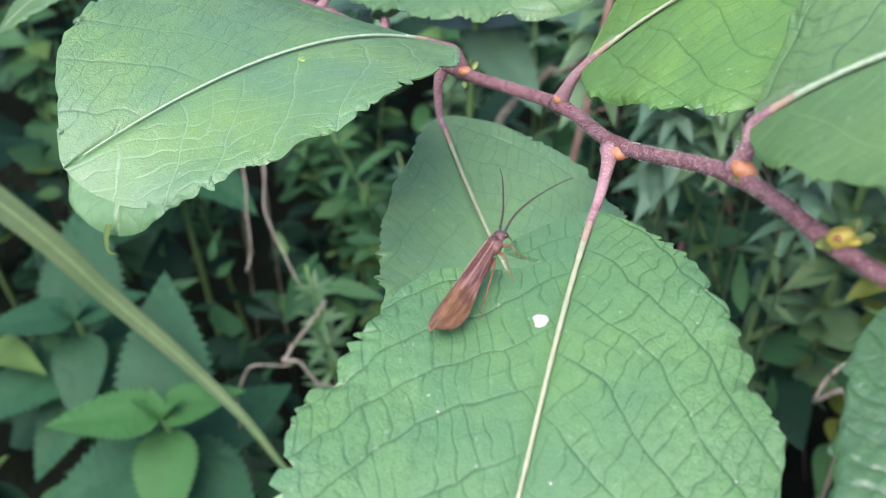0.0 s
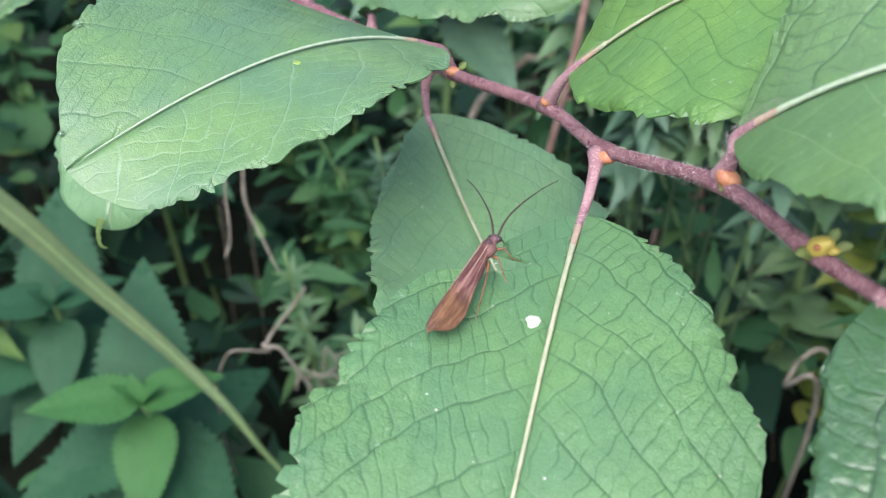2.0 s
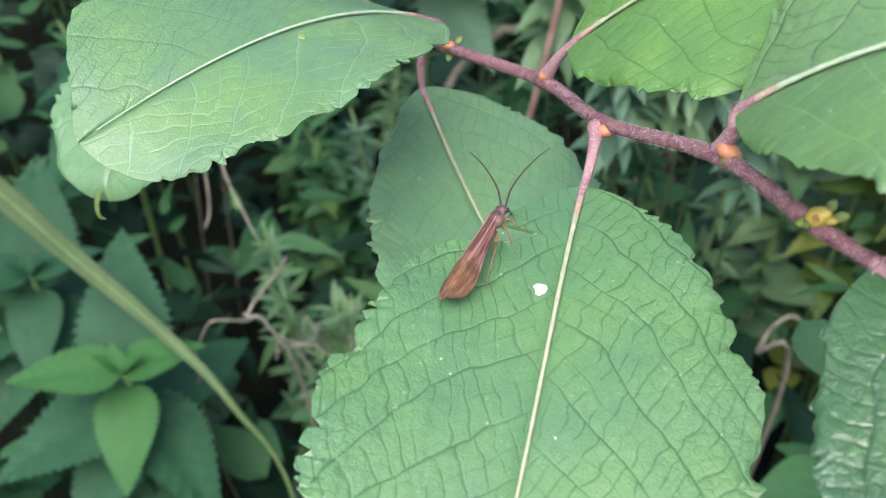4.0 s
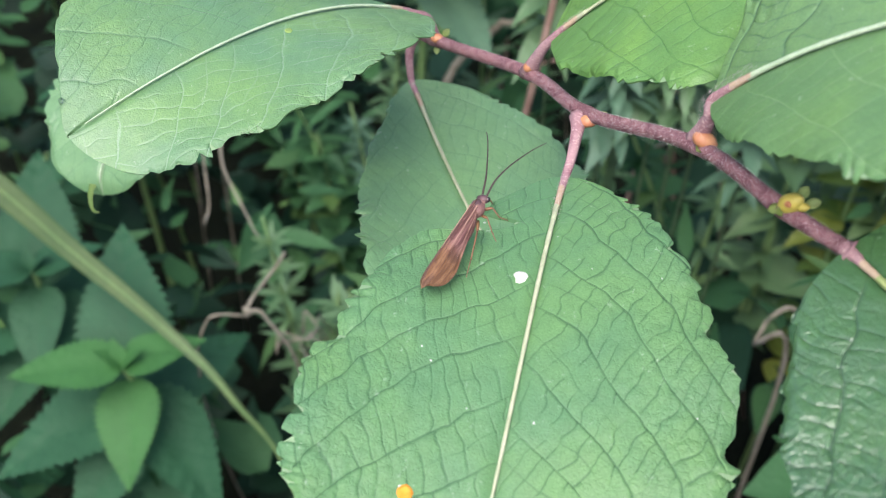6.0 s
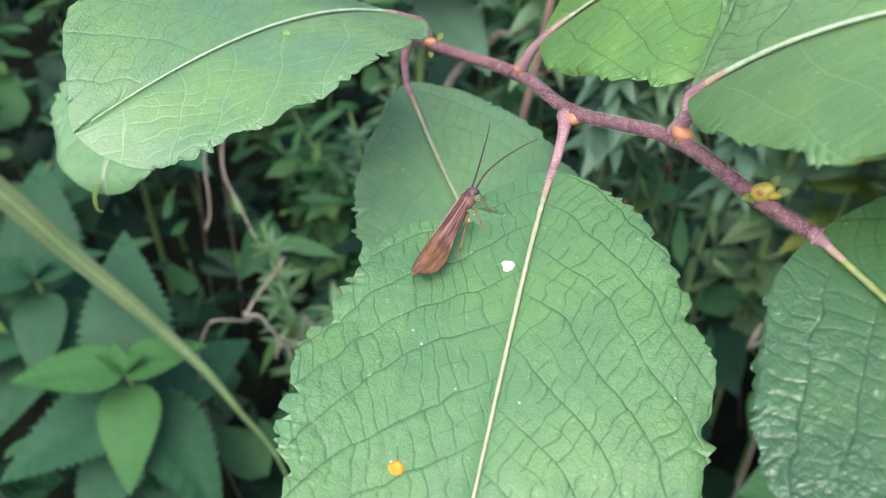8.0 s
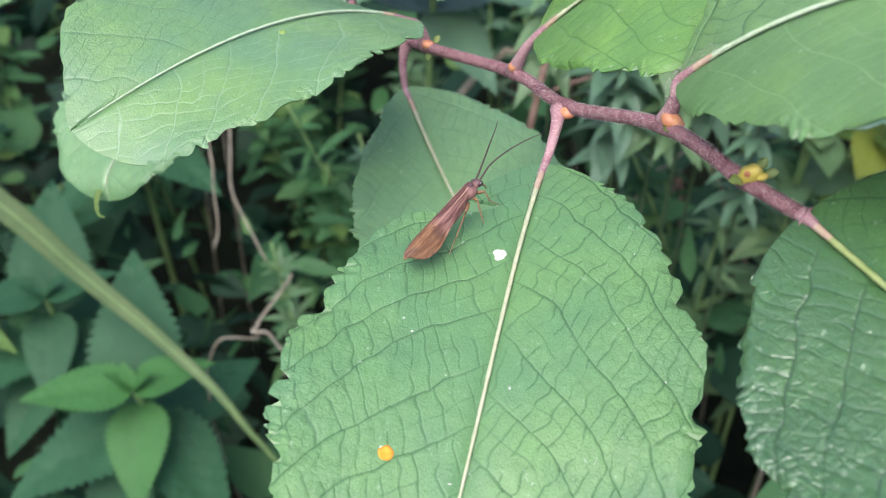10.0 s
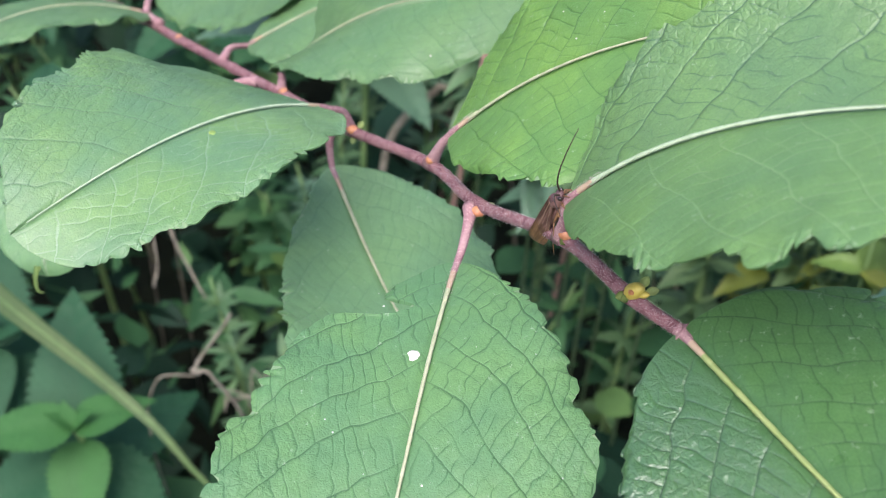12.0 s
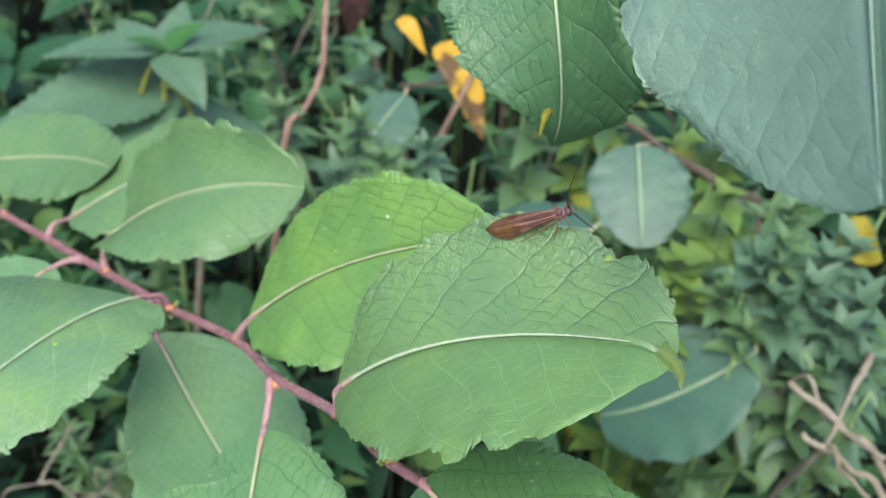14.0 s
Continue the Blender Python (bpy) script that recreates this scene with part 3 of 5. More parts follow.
M_TIP_YELLOW = plain("yellow_leaf_tip", (0.33, 0.36, 0.03), (0.42, 0.42, 0.06), 300.0, 0.5, 0.0002, 0.4, 0.4)
M_TIP = plain("pale_leaf_tip", (0.26, 0.40, 0.12), (0.33, 0.46, 0.17), 300.0, 0.5, 0.0002, 0.4, 0.5)
leaf_a = willow_leaf(LEAF_A, branch, (M_LEAF, M_UNDER), M_RIB, 3, rib_size=0.85, teeth=0.95, bites_r=([(0, 1), (0.075, 1), (0.10, 0.84), (0.118, 0.70), (0.128, 0.46), (0.136, 0.33), (0.150, 0.40), (0.166, 0.55), (0.174, 0.72), (0.180, 0.96), (0.195, 1.04), (0.22, 1), (1, 1)], (0.415, 0.016, 0.05), (0.55, 0.006, 0.06), (0.59, 0.007, 0.07), (0.665, 0.01, 0.05)), bites_l=((0.245, 0.012, 0.05), (0.31, 0.01, 0.04)), ns=430, nv=105, puff=(1.0, 0.9), label="broad green leaf with cream midrib and a nibbled edge")
petiole(leaf_a, ((0.0226, 0.1068, 0.4708), (0.0219, 0.1035, 0.4710), (0.0206, 0.0988, 0.4706), LEAF_A["base"]), 0.00075, 0.0003, None, LEAF_A)
leaf_d = willow_leaf(LEAF_D, branch, (M_LEAF_LIFTED, M_UNDER), M_RIB, 5, rib_size=0.9, ns=300, nv=64, puff=(0.6, 0.6))
petiole(leaf_d, ((0.0022, 0.1516, 0.4528), (0.0012, 0.1503, 0.4492), LEAF_D["base"]), 0.00075, 0.0003, None, LEAF_D)
leaf_l = willow_leaf(LEAF_L, branch, (M_LEAF_PALE, M_UNDER), M_RIB_WHITE, 8, rib_size=0.88, waves=0.8, ns=400, nv=95, puff=(0.8, 0.6), veins=6.5, roll=0.6, bites_r=([(0, 0.05), (0.062, 0.06), (0.075, 0.5), (0.095, 0.85), (0.13, 1.0), (1, 1)],), bites_l=([(0, 0.05), (0.062, 0.06), (0.075, 0.5), (0.095, 0.85), (0.13, 1.0), (1, 1)],))
petiole(leaf_l, (NODES[7], (0.0040, 0.1455, 0.4595), LEAF_L["base"]), 0.00075, 0.0003, None, LEAF_L, M_RIB_WHITE)
leaf_c = willow_leaf(LEAF_C, branch, (M_LEAF_FRESH, M_UNDER), M_RIB, 11, rib_size=0.85, teeth=0.8, ns=340, nv=80, puff=(0.8, 1.0))
petiole(leaf_c, (NODES[8], (0.0193, 0.1225, 0.4700), LEAF_C["base"]), 0.00075, 0.0003, None, LEAF_C)
leaf_b = willow_leaf(LEAF_B, branch, (M_LEAF_WIDE, M_UNDER), M_RIB_WHITE, 14, rib_size=1.05, waves=0.7, curl=0.9, bites_r=((0.575, 0.042, -0.10),), rib_end=0.9, puff=(0.45, 1.0), veins=6.5, roll=0.5, ns=400, nv=95, label="broad green leaf with whitish midrib and turned-down tip")
petiole(leaf_b, (NODES[10], (0.0312, 0.0850, 0.4885), LEAF_B["base"]), 0.00075, 0.0003, None, LEAF_B, M_RIB_WHITE)
leaf_r = willow_leaf(LEAF_R, branch, (M_LEAF_DARK, M_LEAF_DARK), M_RIB_YELLOW, 17, rib_size=1.1, waves=0.5, teeth=0.9, puff=(1.0, 0.4), veins=9.0, ns=400, nv=95, label="dark glossy green end leaf with yellow midrib")
petiole(leaf_r, (NODES[12], LEAF_R["base"], np.array(LEAF_R["base"]) + (0.0006, -0.0015, 0.0002)), 0.00075, 0.0003, None, LEAF_R, M_RIB_YELLOW)
leaf_e = willow_leaf(LEAF_E, branch, (M_LEAF_FLAT, M_UNDER), M_RIB, 20, rib_size=0.8)
petiole(leaf_e, (NODES[6], (-0.0088, 0.1790, 0.4440), LEAF_E["base"]), 0.00075, 0.0003, None, LEAF_E)
leaf_f = willow_leaf(LEAF_F, branch, (M_LEAF_FLAT, M_UNDER), M_RIB, 23, rib_size=0.8)
petiole(leaf_f, ((-0.0231, 0.1962, 0.436), (-0.0215, 0.201, 0.4365), LEAF_F["base"]), 0.00075, 0.0003, None, LEAF_F)
leaf_k = willow_leaf(LEAF_K, branch, (M_LEAF_FLAT, M_UNDER), M_RIB, 26, rib_size=0.8)
petiole(leaf_k, ((-0.0475, 0.2395, 0.4195), (-0.0475, 0.248, 0.4205), LEAF_K["base"]), 0.00075, 0.0003, None, LEAF_K)
leaf_m = willow_leaf(LEAF_M, branch, (M_LEAF_LIFTED, M_UNDER), M_RIB_WHITE, 29, curl=1.0)
petiole(leaf_m, ((-0.0140, 0.1800, 0.4420), (-0.0175, 0.1805, 0.4418), LEAF_M["base"]), 0.00075, 0.0003, None, LEAF_M)
leaf_n = willow_leaf(LEAF_N, branch, (M_LEAF_FLAT, M_UNDER), M_RIB, 31, rib_size=0.8)
petiole(leaf_n, ((-0.0420, 0.2300, 0.4248), (-0.0450, 0.236, 0.4230), LEAF_N["base"]), 0.00075, 0.0003, None, LEAF_N)

def folded_tip(leaf, f, points, wide, mat):
    """The small pointed end of a blade, folded down behind the rim."""
    line = spline([np.array(p) - np.array(f["base"]) for p in points], 14)
    t = np.gradient(line, axis=0)
    bm = bmesh.new()
    rows = []
    for k in range(14):
        r = np.cross(t[k], (-0.24, -0.70, 0.67))
        r /= np.linalg.norm(r)
        w = wide * (1 - k / 13) ** 0.7 * (0.9 + 0.15 * math.sin(k * 2.3))
        rows.append([bm.verts.new(line[k] + r * w * c + np.array((0.24, 0.70, -0.67)) * abs(c) * w * 0.6) for c in (-1, -0.5, 0, 0.5, 1)])
    for a, b in zip(rows, rows[1:]):
        for j in range(4):
            bm.faces.new((a[j], b[j], b[j + 1], a[j + 1]))
    bmesh.ops.solidify(bm, geom=bm.faces[:], thickness=0.0002)
    return part("tip", bm, mat, leaf, "pale folded leaf tip")


folded_tip(leaf_m, LEAF_M, ((-0.0549, 0.1396, 0.4290), (-0.0553, 0.1378, 0.4275), (-0.0549, 0.1364, 0.4257), (-0.0536, 0.1362, 0.4252)), 0.0007, M_TIP)
folded_tip(leaf_b, LEAF_B, ((0.0692, 0.0551, 0.5252), (0.0703, 0.0532, 0.5248), (0.0710, 0.0514, 0.5238), (0.0706, 0.0499, 0.5226)), 0.0017, M_TIP)


bud((0.0236, 0.1051, 0.4716), (0.9, -0.2, 0.1), 0.00125, M_BUD, "plump orange bud in a leaf axil")
bud((0.0319, 0.0850, 0.4857), (0.8, -0.45, -0.15), 0.00145, M_BUD, "plump orange bud in a leaf axil")
bud((0.0181, 0.1236, 0.4664), (0.6, -0.3, 0.5), 0.00115, M_BUD)
bud((0.0056, 0.1448, 0.4562), (0.7, -0.3, 0.2), 0.0012, M_BUD)
bud((0.0371, 0.0718, 0.4890), (0.2, -0.5, 0.8), 0.00162, M_BUD_Y, "swollen yellow bud")
bud((0.0365, 0.0712, 0.4894), (-0.3, -0.6, 0.7), 0.00060, M_BUD, "small orange bud scale")
bud((0.0379, 0.0709, 0.4893), (0.7, -0.5, 0.4), 0.00070, M_BUD_Y, "small yellow bud scale")
bud((-0.0355, 0.2180, 0.4285), (0.4, -0.6, 0.5), 0.00120, M_BUD)
bud((-0.0080, 0.1695, 0.4470), (0.4, -0.6, 0.5), 0.00120, M_BUD)
for at, way in (((0.0378, 0.0722, 0.4892), (0.5, 0.5, 0.5)), ((0.0362, 0.0722, 0.4880), (-0.8, -0.1, -0.2)), ((0.0361, 0.0714, 0.4884), (-0.7, -0.6, 0.2)), ((0.0383, 0.0715, 0.4890), (0.9, -0.1, 0.3)), ((0.0246, 0.1050, 0.4720), (0.7, 0.3, 0.5)), ((0.0313, 0.0846, 0.4850), (-0.5, -0.7, 0.2)), ((0.0066, 0.1448, 0.4566), (0.6, 0.4, 0.5)), ((0.0056, 0.1446, 0.4546), (-0.1, -0.5, -0.8))):
    stipule(at, way, (0.1, -0.6, 0.8), 0.0014)



def on_leaf(f, s, v):
    """A place on a blade and the way it faces, s along and v across (1: the rim)."""
    pts, axes = leaf_spine(f, 150)
    i = int(s * 149)
    w = half_width(f["right" if v > 0 else "left"], np.array([s]))[0] * abs(v)
    c = f["camber"][0 if v > 0 else 1]
    return np.array(f["base"]) + pts[i] + axes[i, 2] * math.copysign(w, v) + axes[i, 1] * (c * w * w / 0.02), axes[i]


def fleck(leaf, f, s, v, size, mat, name, label, tall=0.25, seed=1, ragged=0.22):
    """A small raised fleck with an uneven outline, lying on a leaf."""
    r = random.Random(seed)
    at, ax = on_leaf(f, s, v)
    at = at - np.array(f["base"]) + ax[1] * 0.00012
    bm = bmesh.new()
    top = bm.verts.new(at + ax[1] * size * tall)
    rings = []
    k = [1 + r.uniform(-ragged, ragged) for _ in range(14)]
    for q, lift in ((0.55, tall * 0.9), (0.9, tall * 0.5), (1.0, -0.1)):
        rings.append([bm.verts.new(at + size * q * k[j] * (ax[0] * math.cos(j * math.pi / 7) + ax[2] * math.sin(j * math.pi / 7)) + ax[1] * size * lift) for j in range(14)])
    for j in range(14):
        bm.faces.new((top, rings[0][j], rings[0][(j + 1) % 14]))
        for a, b in zip(rings, rings[1:]):
            bm.faces.new((a[j], b[j], b[(j + 1) % 14], a[(j + 1) % 14]))
    bmesh.ops.recalc_face_normals(bm, faces=bm.faces[:])
    return part(name, bm, mat, leaf, label)


M_WHITE = plain("chalky_white", (0.48, 0.50, 0.43), (0.58, 0.59, 0.52), 900.0, 0.8, 0.0001, 0.2)
M_RUST = plain("rust_orange", (0.60, 0.22, 0.02), (0.70, 0.32, 0.04), 1500.0, 0.8, 0.0002, 0.2)
M_YSPOT = plain("yellow_fleck", (0.19, 0.30, 0.08), (0.24, 0.33, 0.09), 900.0, 0.7, 0.0001, 0.2)
M_DROP = Net("water")
M_DROP = M_DROP.finish(M_DROP.node("BsdfPrincipled", {"Base Color": (0.95, 0.98, 1.0, 1), "Roughness": 0.02, "IOR": 1.33, "Transmission Weight": 1.0}).outputs[0])
fleck(leaf_a, LEAF_A, 0.256, 0.12, 0.00082, M_WHITE, "spot", "chalky white spot", 0.25, 2)
fleck(leaf_a, LEAF_A, 0.625, 0.41, 0.00085, M_RUST, "spot", "round orange rust spot", 0.3, 3, 0.06)
fleck(leaf_l, LEAF_L, 0.475, -0.15, 0.0006, M_YSPOT, "spot", "small yellow spot", 0.06, 4)
fleck(leaf_c, LEAF_C, 0.662, -0.45, 0.0003, M_WHITE, "spot", "tiny white speck", 0.2, 5)
fleck(leaf_b, LEAF_B, 0.788, -0.86, 0.0007, M_YSPOT, "spot", "yellowed patch at the rim", 0.1, 6)
fleck(leaf_l, LEAF_L, 0.972, 0.95, 0.0005, M_DROP, "droplet", "clear water droplet at the tip", 0.7, 7)
fleck(leaf_l, LEAF_L, 0.80, 0.97, 0.0007, M_DROP, "droplet", "clear water droplet at the rim", 0.7, 8)
sp = random.Random(77)
for lf, form in ((leaf_a, LEAF_A), (leaf_e, LEAF_E), (leaf_c, LEAF_C), (leaf_f, LEAF_F)):
    for i in range(22 if lf is leaf_a else 8):
        fleck(lf, form, sp.uniform(0.1, 0.8), sp.uniform(-0.9, 0.9), sp.uniform(0.00006, 0.00016), M_WHITE, "speck", "", 0.2, 20 + i)

def down(lines, count, long, name, label, seed):
    """Short pale hairs standing off a downy stalk."""
    r = np.random.default_rng(seed)
    vv, ff = [], []
    for _ in range(count):
        line, rad = lines[r.integers(len(lines))]
        k = r.integers(0, len(line) - 1)
        p = line[k] + (line[k + 1] - line[k]) * r.random()
        t = line[k + 1] - line[k]
        t = t / np.linalg.norm(t)
        n = r.normal(size=3)
        n -= t * (n @ t)
        n /= np.linalg.norm(n)
        tip = p + n * (rad + long * r.uniform(0.4, 1.0)) + t * long * r.normal(0, 0.4)
        w = np.cross(n, t) * 0.000022
        i = len(vv)
        vv += [p + n * rad * 0.9 + w, p + n * rad * 0.9 - w, tip]
        ff.append((i, i + 1, i + 2))
    ob = mesh_object(name, vv, ff, M_DOWN)
    ob.parent = branch
    return tagged(ob, label, kind="stuff")


M_DOWN = plain("pale_down", (0.48, 0.41, 0.41), (0.58, 0.51, 0.50), 800.0, 0.8, 0.00005, 0.2, 0.3)
near_stem = in_branch(spline(NODES[4:], 120))
stalks = []
for lf in (leaf_a, leaf_b, leaf_c, leaf_d):
    for ch in lf.children:
        if ch.name.startswith("petiole"):
            co = np.array([tuple(v.co) for v in ch.data.vertices]).reshape(-1, 10, 3).mean(1)
            stalks.append((co + in_branch(lf.location), 0.0006))
down([(near_stem, 0.00095)], 9000, 0.00018, "down", "pale down on the stem", 3)
down(stalks, 2600, 0.00015, "down", "pale down on the leaf stalks", 4)

# ---- overhanging branch and low shoot ----
over = tagged(new("willow_branch"), "overhanging willow twig with broad bluish-green leaves", "plant")
over.location = (1.0, 0.55, -0.02)
over_line = spline([(1.0, 0.55, -0.02), (0.80, 0.47, 0.32), (0.48, 0.30, 0.585), (0.22, 0.19, 0.640), (0.12, 0.150, 0.615), (0.080, 0.133, 0.566)], 60)
bpy.context.view_layer.update()
tube("stem", in_branch(over_line, over), np.linspace(0.006, 0.0009, 60), M_BARK, over, "", 10)
leaf_h = willow_leaf(LEAF_H, over, (M_LEAF_MID, M_LEAF_MID), M_RIB_WHITE, 41, waves=0.6)
petiole(leaf_h, (over_line[-1], (0.0775, 0.1315, 0.562), LEAF_H["base"]), 0.0008, 0.0006)
leaf_j = willow_leaf(LEAF_J, over, (M_LEAF_SKY_SHEEN, M_LEAF_SKY_SHEEN), M_LEAF_SKY_SHEEN, 43, waves=0.6, puff=(0.8, 0.8))
petiole(leaf_j, (over_line[48], (0.10, 0.10, 0.632), LEAF_J["base"]), 0.0009, 0.0006)

folded_tip(leaf_h, LEAF_H, ((0.0738, 0.1147, 0.5263), (0.0742, 0.1128, 0.5245), (0.0729, 0.1118, 0.5230), (0.0715, 0.1097, 0.5203)), 0.0014, M_TIP_YELLOW)

shoot = tagged(new("willow_shoot"), "low willow shoot with leaves coloured dull bluish-green for shade", "plant")
shoot.location = (0.34, 0.34, -0.02)
bpy.context.view_layer.update()
M_TWIG = plain("grey_brown_twig", (0.065, 0.055, 0.04), (0.11, 0.092, 0.068), 200.0, 0.8, 0.0004, 0.2)
shoot_line = spline([(0.34, 0.34, -0.02), (0.30, 0.30, 0.18), (0.25, 0.262, 0.335), (0.2168, 0.2543, 0.3704), (0.2034, 0.2784, 0.3705), (0.1924, 0.3001, 0.3717), (0.150, 0.335, 0.372), (0.110, 0.350, 0.365)], 60)
tube("stem", in_branch(shoot_line, shoot), np.linspace(0.0028, 0.0008, 60), M_TWIG, shoot, "grey-brown twig", 10)
SLIM = dict(bend=(-0.3, -0.2), side=(0.0, 0.0), twist=0.0, camber=(-0.05, -0.05), right=(5.5, 9, 12, 14.5, 15, 14, 12, 8.5, 4), left=(5.5, 9, 12, 14.5, 15, 14, 12, 8.5, 4))
for form, k in ((LEAF_G, 20), (dict(SLIM, base=(0.1812, 0.2640, 0.3880), turn=(165.0, -20.0, 5.0), length=0.041, right=(8, 13, 17, 19, 19, 17, 14, 10, 5), left=(8, 13, 17, 19, 19, 17, 14, 10, 5)), 34), (dict(SLIM, base=(0.1560, 0.2400, 0.3700), turn=(52.0, -12.0, -6.0), length=0.048), 32), (dict(SLIM, base=(0.112, 0.345, 0.364), turn=(130.0, -15.0, 0.0), length=0.034), 58), (dict(SLIM, base=(0.150, 0.345, 0.370), turn=(30.0, -15.0, 0.0), length=0.036), 50)):
    lf = willow_leaf(form, shoot, (M_LEAF_SHADE, M_UNDER), M_RIB_WHITE, 50 + k, rib_size=0.6)
    petiole(lf, (shoot_line[k], np.array(form["base"]) * 0.5 + shoot_line[k] * 0.5 + (0, 0, 0.002), form["base"]), 0.0009, 0.0006, M_TWIG)


# ---- ground and undergrowth ----
# soil nearly black: the shade in the gaps is put into its colour
M_SOIL = plain("soil_shade_dark", (0.005, 0.008, 0.005), (0.011, 0.015, 0.008), 30.0, 0.95, 0.004, 0.1)
M_HERB = varied("herb_leaves", (0.0240, 0.0826, 0.0320), (0.0440, 0.1312, 0.0460), (0.0972, 0.1847, 0.0486), rough=0.6, spec=0.2)
M_HERB_LIGHT = varied("light_herb_leaves", (0.0638, 0.1403, 0.0553), (0.0935, 0.1870, 0.0765), (0.1360, 0.2380, 0.0850))
M_HERB_GREY = varied("greyish_herb_leaves", (0.0560, 0.1300, 0.0720), (0.0800, 0.1680, 0.0960), (0.1000, 0.1950, 0.0960))
M_LIME = varied("lime_leaves", (0.0780, 0.1640, 0.0320), (0.1150, 0.2050, 0.0400), (0.1950, 0.2300, 0.0320))
# darker copy of the herb greens: deep shade put into the leaf colour
M_HERB_SHADE = varied("leaves_shade_in_colour", (0.0085, 0.0330, 0.0190), (0.0135, 0.0480, 0.0250), (0.0210, 0.0660, 0.0300), rough=0.6, spec=0.2)
M_NETTLE = varied("nettle_leaves", (0.0150, 0.0630, 0.0310), (0.0240, 0.0900, 0.0390), (0.0330, 0.1080, 0.0390), rough=0.6, spec=0.2)
M_NETTLE_YOUNG = varied("young_nettle_leaves", (0.0320, 0.1160, 0.0330), (0.0410, 0.1370, 0.0360), (0.0520, 0.1520, 0.0380), rough=0.6, spec=0.2)
M_DRY = plain("dry_stalks", (0.150, 0.136, 0.098), (0.25, 0.230, 0.175), 150.0, 0.8, 0.0004, 0.2)
M_RED = plain("reddish_stalks", (0.16, 0.100, 0.075), (0.25, 0.170, 0.130), 150.0, 0.7, 0.0004, 0.25)
M_GRASS = plain("grass_blade", (0.066, 0.122, 0.040), (0.098, 0.155, 0.055), 60.0, 0.5, 0.0003, 0.4, 0.3)
M_GREENSTEM = plain("green_stalk", (0.10, 0.19, 0.06), (0.15, 0.24, 0.08), 120.0, 0.6, 0.0003)
M_YELLOW = plain("yellowed_leaf", (0.24, 0.22, 0.02), (0.34, 0.29, 0.03), 40.0, 0.55, 0.0006, 0.3, 0.3)
M_BROWNSPOT = plain("rotten_brown", (0.012, 0.008, 0.008), (0.034, 0.018, 0.014), 300.0, 0.9, 0.0008, 0.1)

rg = np.random.default_rng(7)
steps = np.unique(np.concatenate([-np.geomspace(60, 1.5, 14), np.linspace(-1.4, 1.4, 57), np.geomspace(1.5, 60, 14)]))
gv = [(x, y + 0.4, 0.012 * noise.noise(Vector((x * 6, y * 6, 0))) + 0.05 * noise.noise(Vector((x * 0.7, y * 0.7, 3.0))) - 0.03) for y in steps for x in steps]
gn = len(steps)
gf = [(j * gn + i, j * gn + i + 1, (j + 1) * gn + i + 1, (j + 1) * gn + i) for j in range(gn - 1) for i in range(gn - 1)]
tagged(mesh_object("ground", gv, gf, M_SOIL), "soil under the plants, coloured dark for shade", "ground", kind="structure")


def blade_grid(length, width, fold=0.25, droop=0.4, teeth=0, rows=9, cols=5, taper=1.0, point=0.65):
    """A simple pointed leaf, foot at the origin, along +y, face up."""
    v, f = [], []
    for i in range(rows):
        s = i / (rows - 1)
        w = width / 2 * (math.sin(math.pi * min(1, s ** point)) ** taper if 0 < s < 1 else 0.02)
        if teeth and 0 < s < 1:
            w *= 1 + 0.20 * (0.5 - (s * teeth) % 1.0)
        for k in range(cols):
            c = 2 * k / (cols - 1) - 1
            v.append((w * c, length * s * (1 - 0.15 * droop * s), length * (-droop * s * s * 0.5) + abs(c) * w * fold))
    for i in range(rows - 1):
        for k in range(cols - 1):
            a = i * cols + k
            f.append((a, a + 1, a + cols + 1, a + cols))
    return np.array(v), np.array(f)


def turned(rz, rx, ry=0.0):
    return np.array(Euler((rx, ry, rz), "XYZ").to_matrix())


def scatter(name, shapes, count, place, size, mat, label, category, tilt=0.5):
    """Many loose leaves as one piece of greenery."""
    vv, ff, off = [], [], 0
    for _ in range(count):
        v, f = shapes[rg.integers(len(shapes))]
        k = rg.uniform(*size)
        m = turned(rg.uniform(0, 6.3), rg.normal(0.1, tilt), rg.normal(0, tilt))
        vv.append((v * k) @ m.T + place())
        ff.append(f + off)
        off += len(v)
    ob = mesh_object(name, np.concatenate(vv), np.concatenate(ff).tolist(), mat)
    return tagged(ob, label, category, kind="stuff")


def height_at(x, y):
    """How high the undergrowth stands."""
    return 0.17 + 0.16 * max(0, min(1, (x + 0.04) / 0.22)) + 0.10 * max(0, min(1, (y - 0.3) / 0.5)) + 0.04 * noise.noise(Vector((x * 7, y * 7, 1.5)))


def place_low(a, b):
    def at():
        x, y = rg.uniform(-0.55, 0.75), rg.uniform(0.02, 1.35)
        return np.array((x, y, height_at(x, y) * rg.uniform(a, b)))
    return at


SHAPE_OVATE = [blade_grid(1, 0.55, 0.2, 0.5), blade_grid(1, 0.7, 0.15, 0.3), blade_grid(1, 0.45, 0.3, 0.8)]
SHAPE_LANCE = [blade_grid(1, 0.22, 0.3, 0.5, rows=6, cols=3), blade_grid(1, 0.28, 0.2, 0.2, rows=6, cols=3)]
scatter("undergrowth", SHAPE_OVATE, 2600, place_low(0.1, 0.75), (0.025, 0.06), M_HERB_SHADE, "dense leaves of low herbs, coloured dark for shade", "undergrowth")
scatter("undergrowth", SHAPE_OVATE, 700, place_low(0.6, 1.0), (0.015, 0.045), M_HERB, "green leaves of low herbs", "undergrowth")
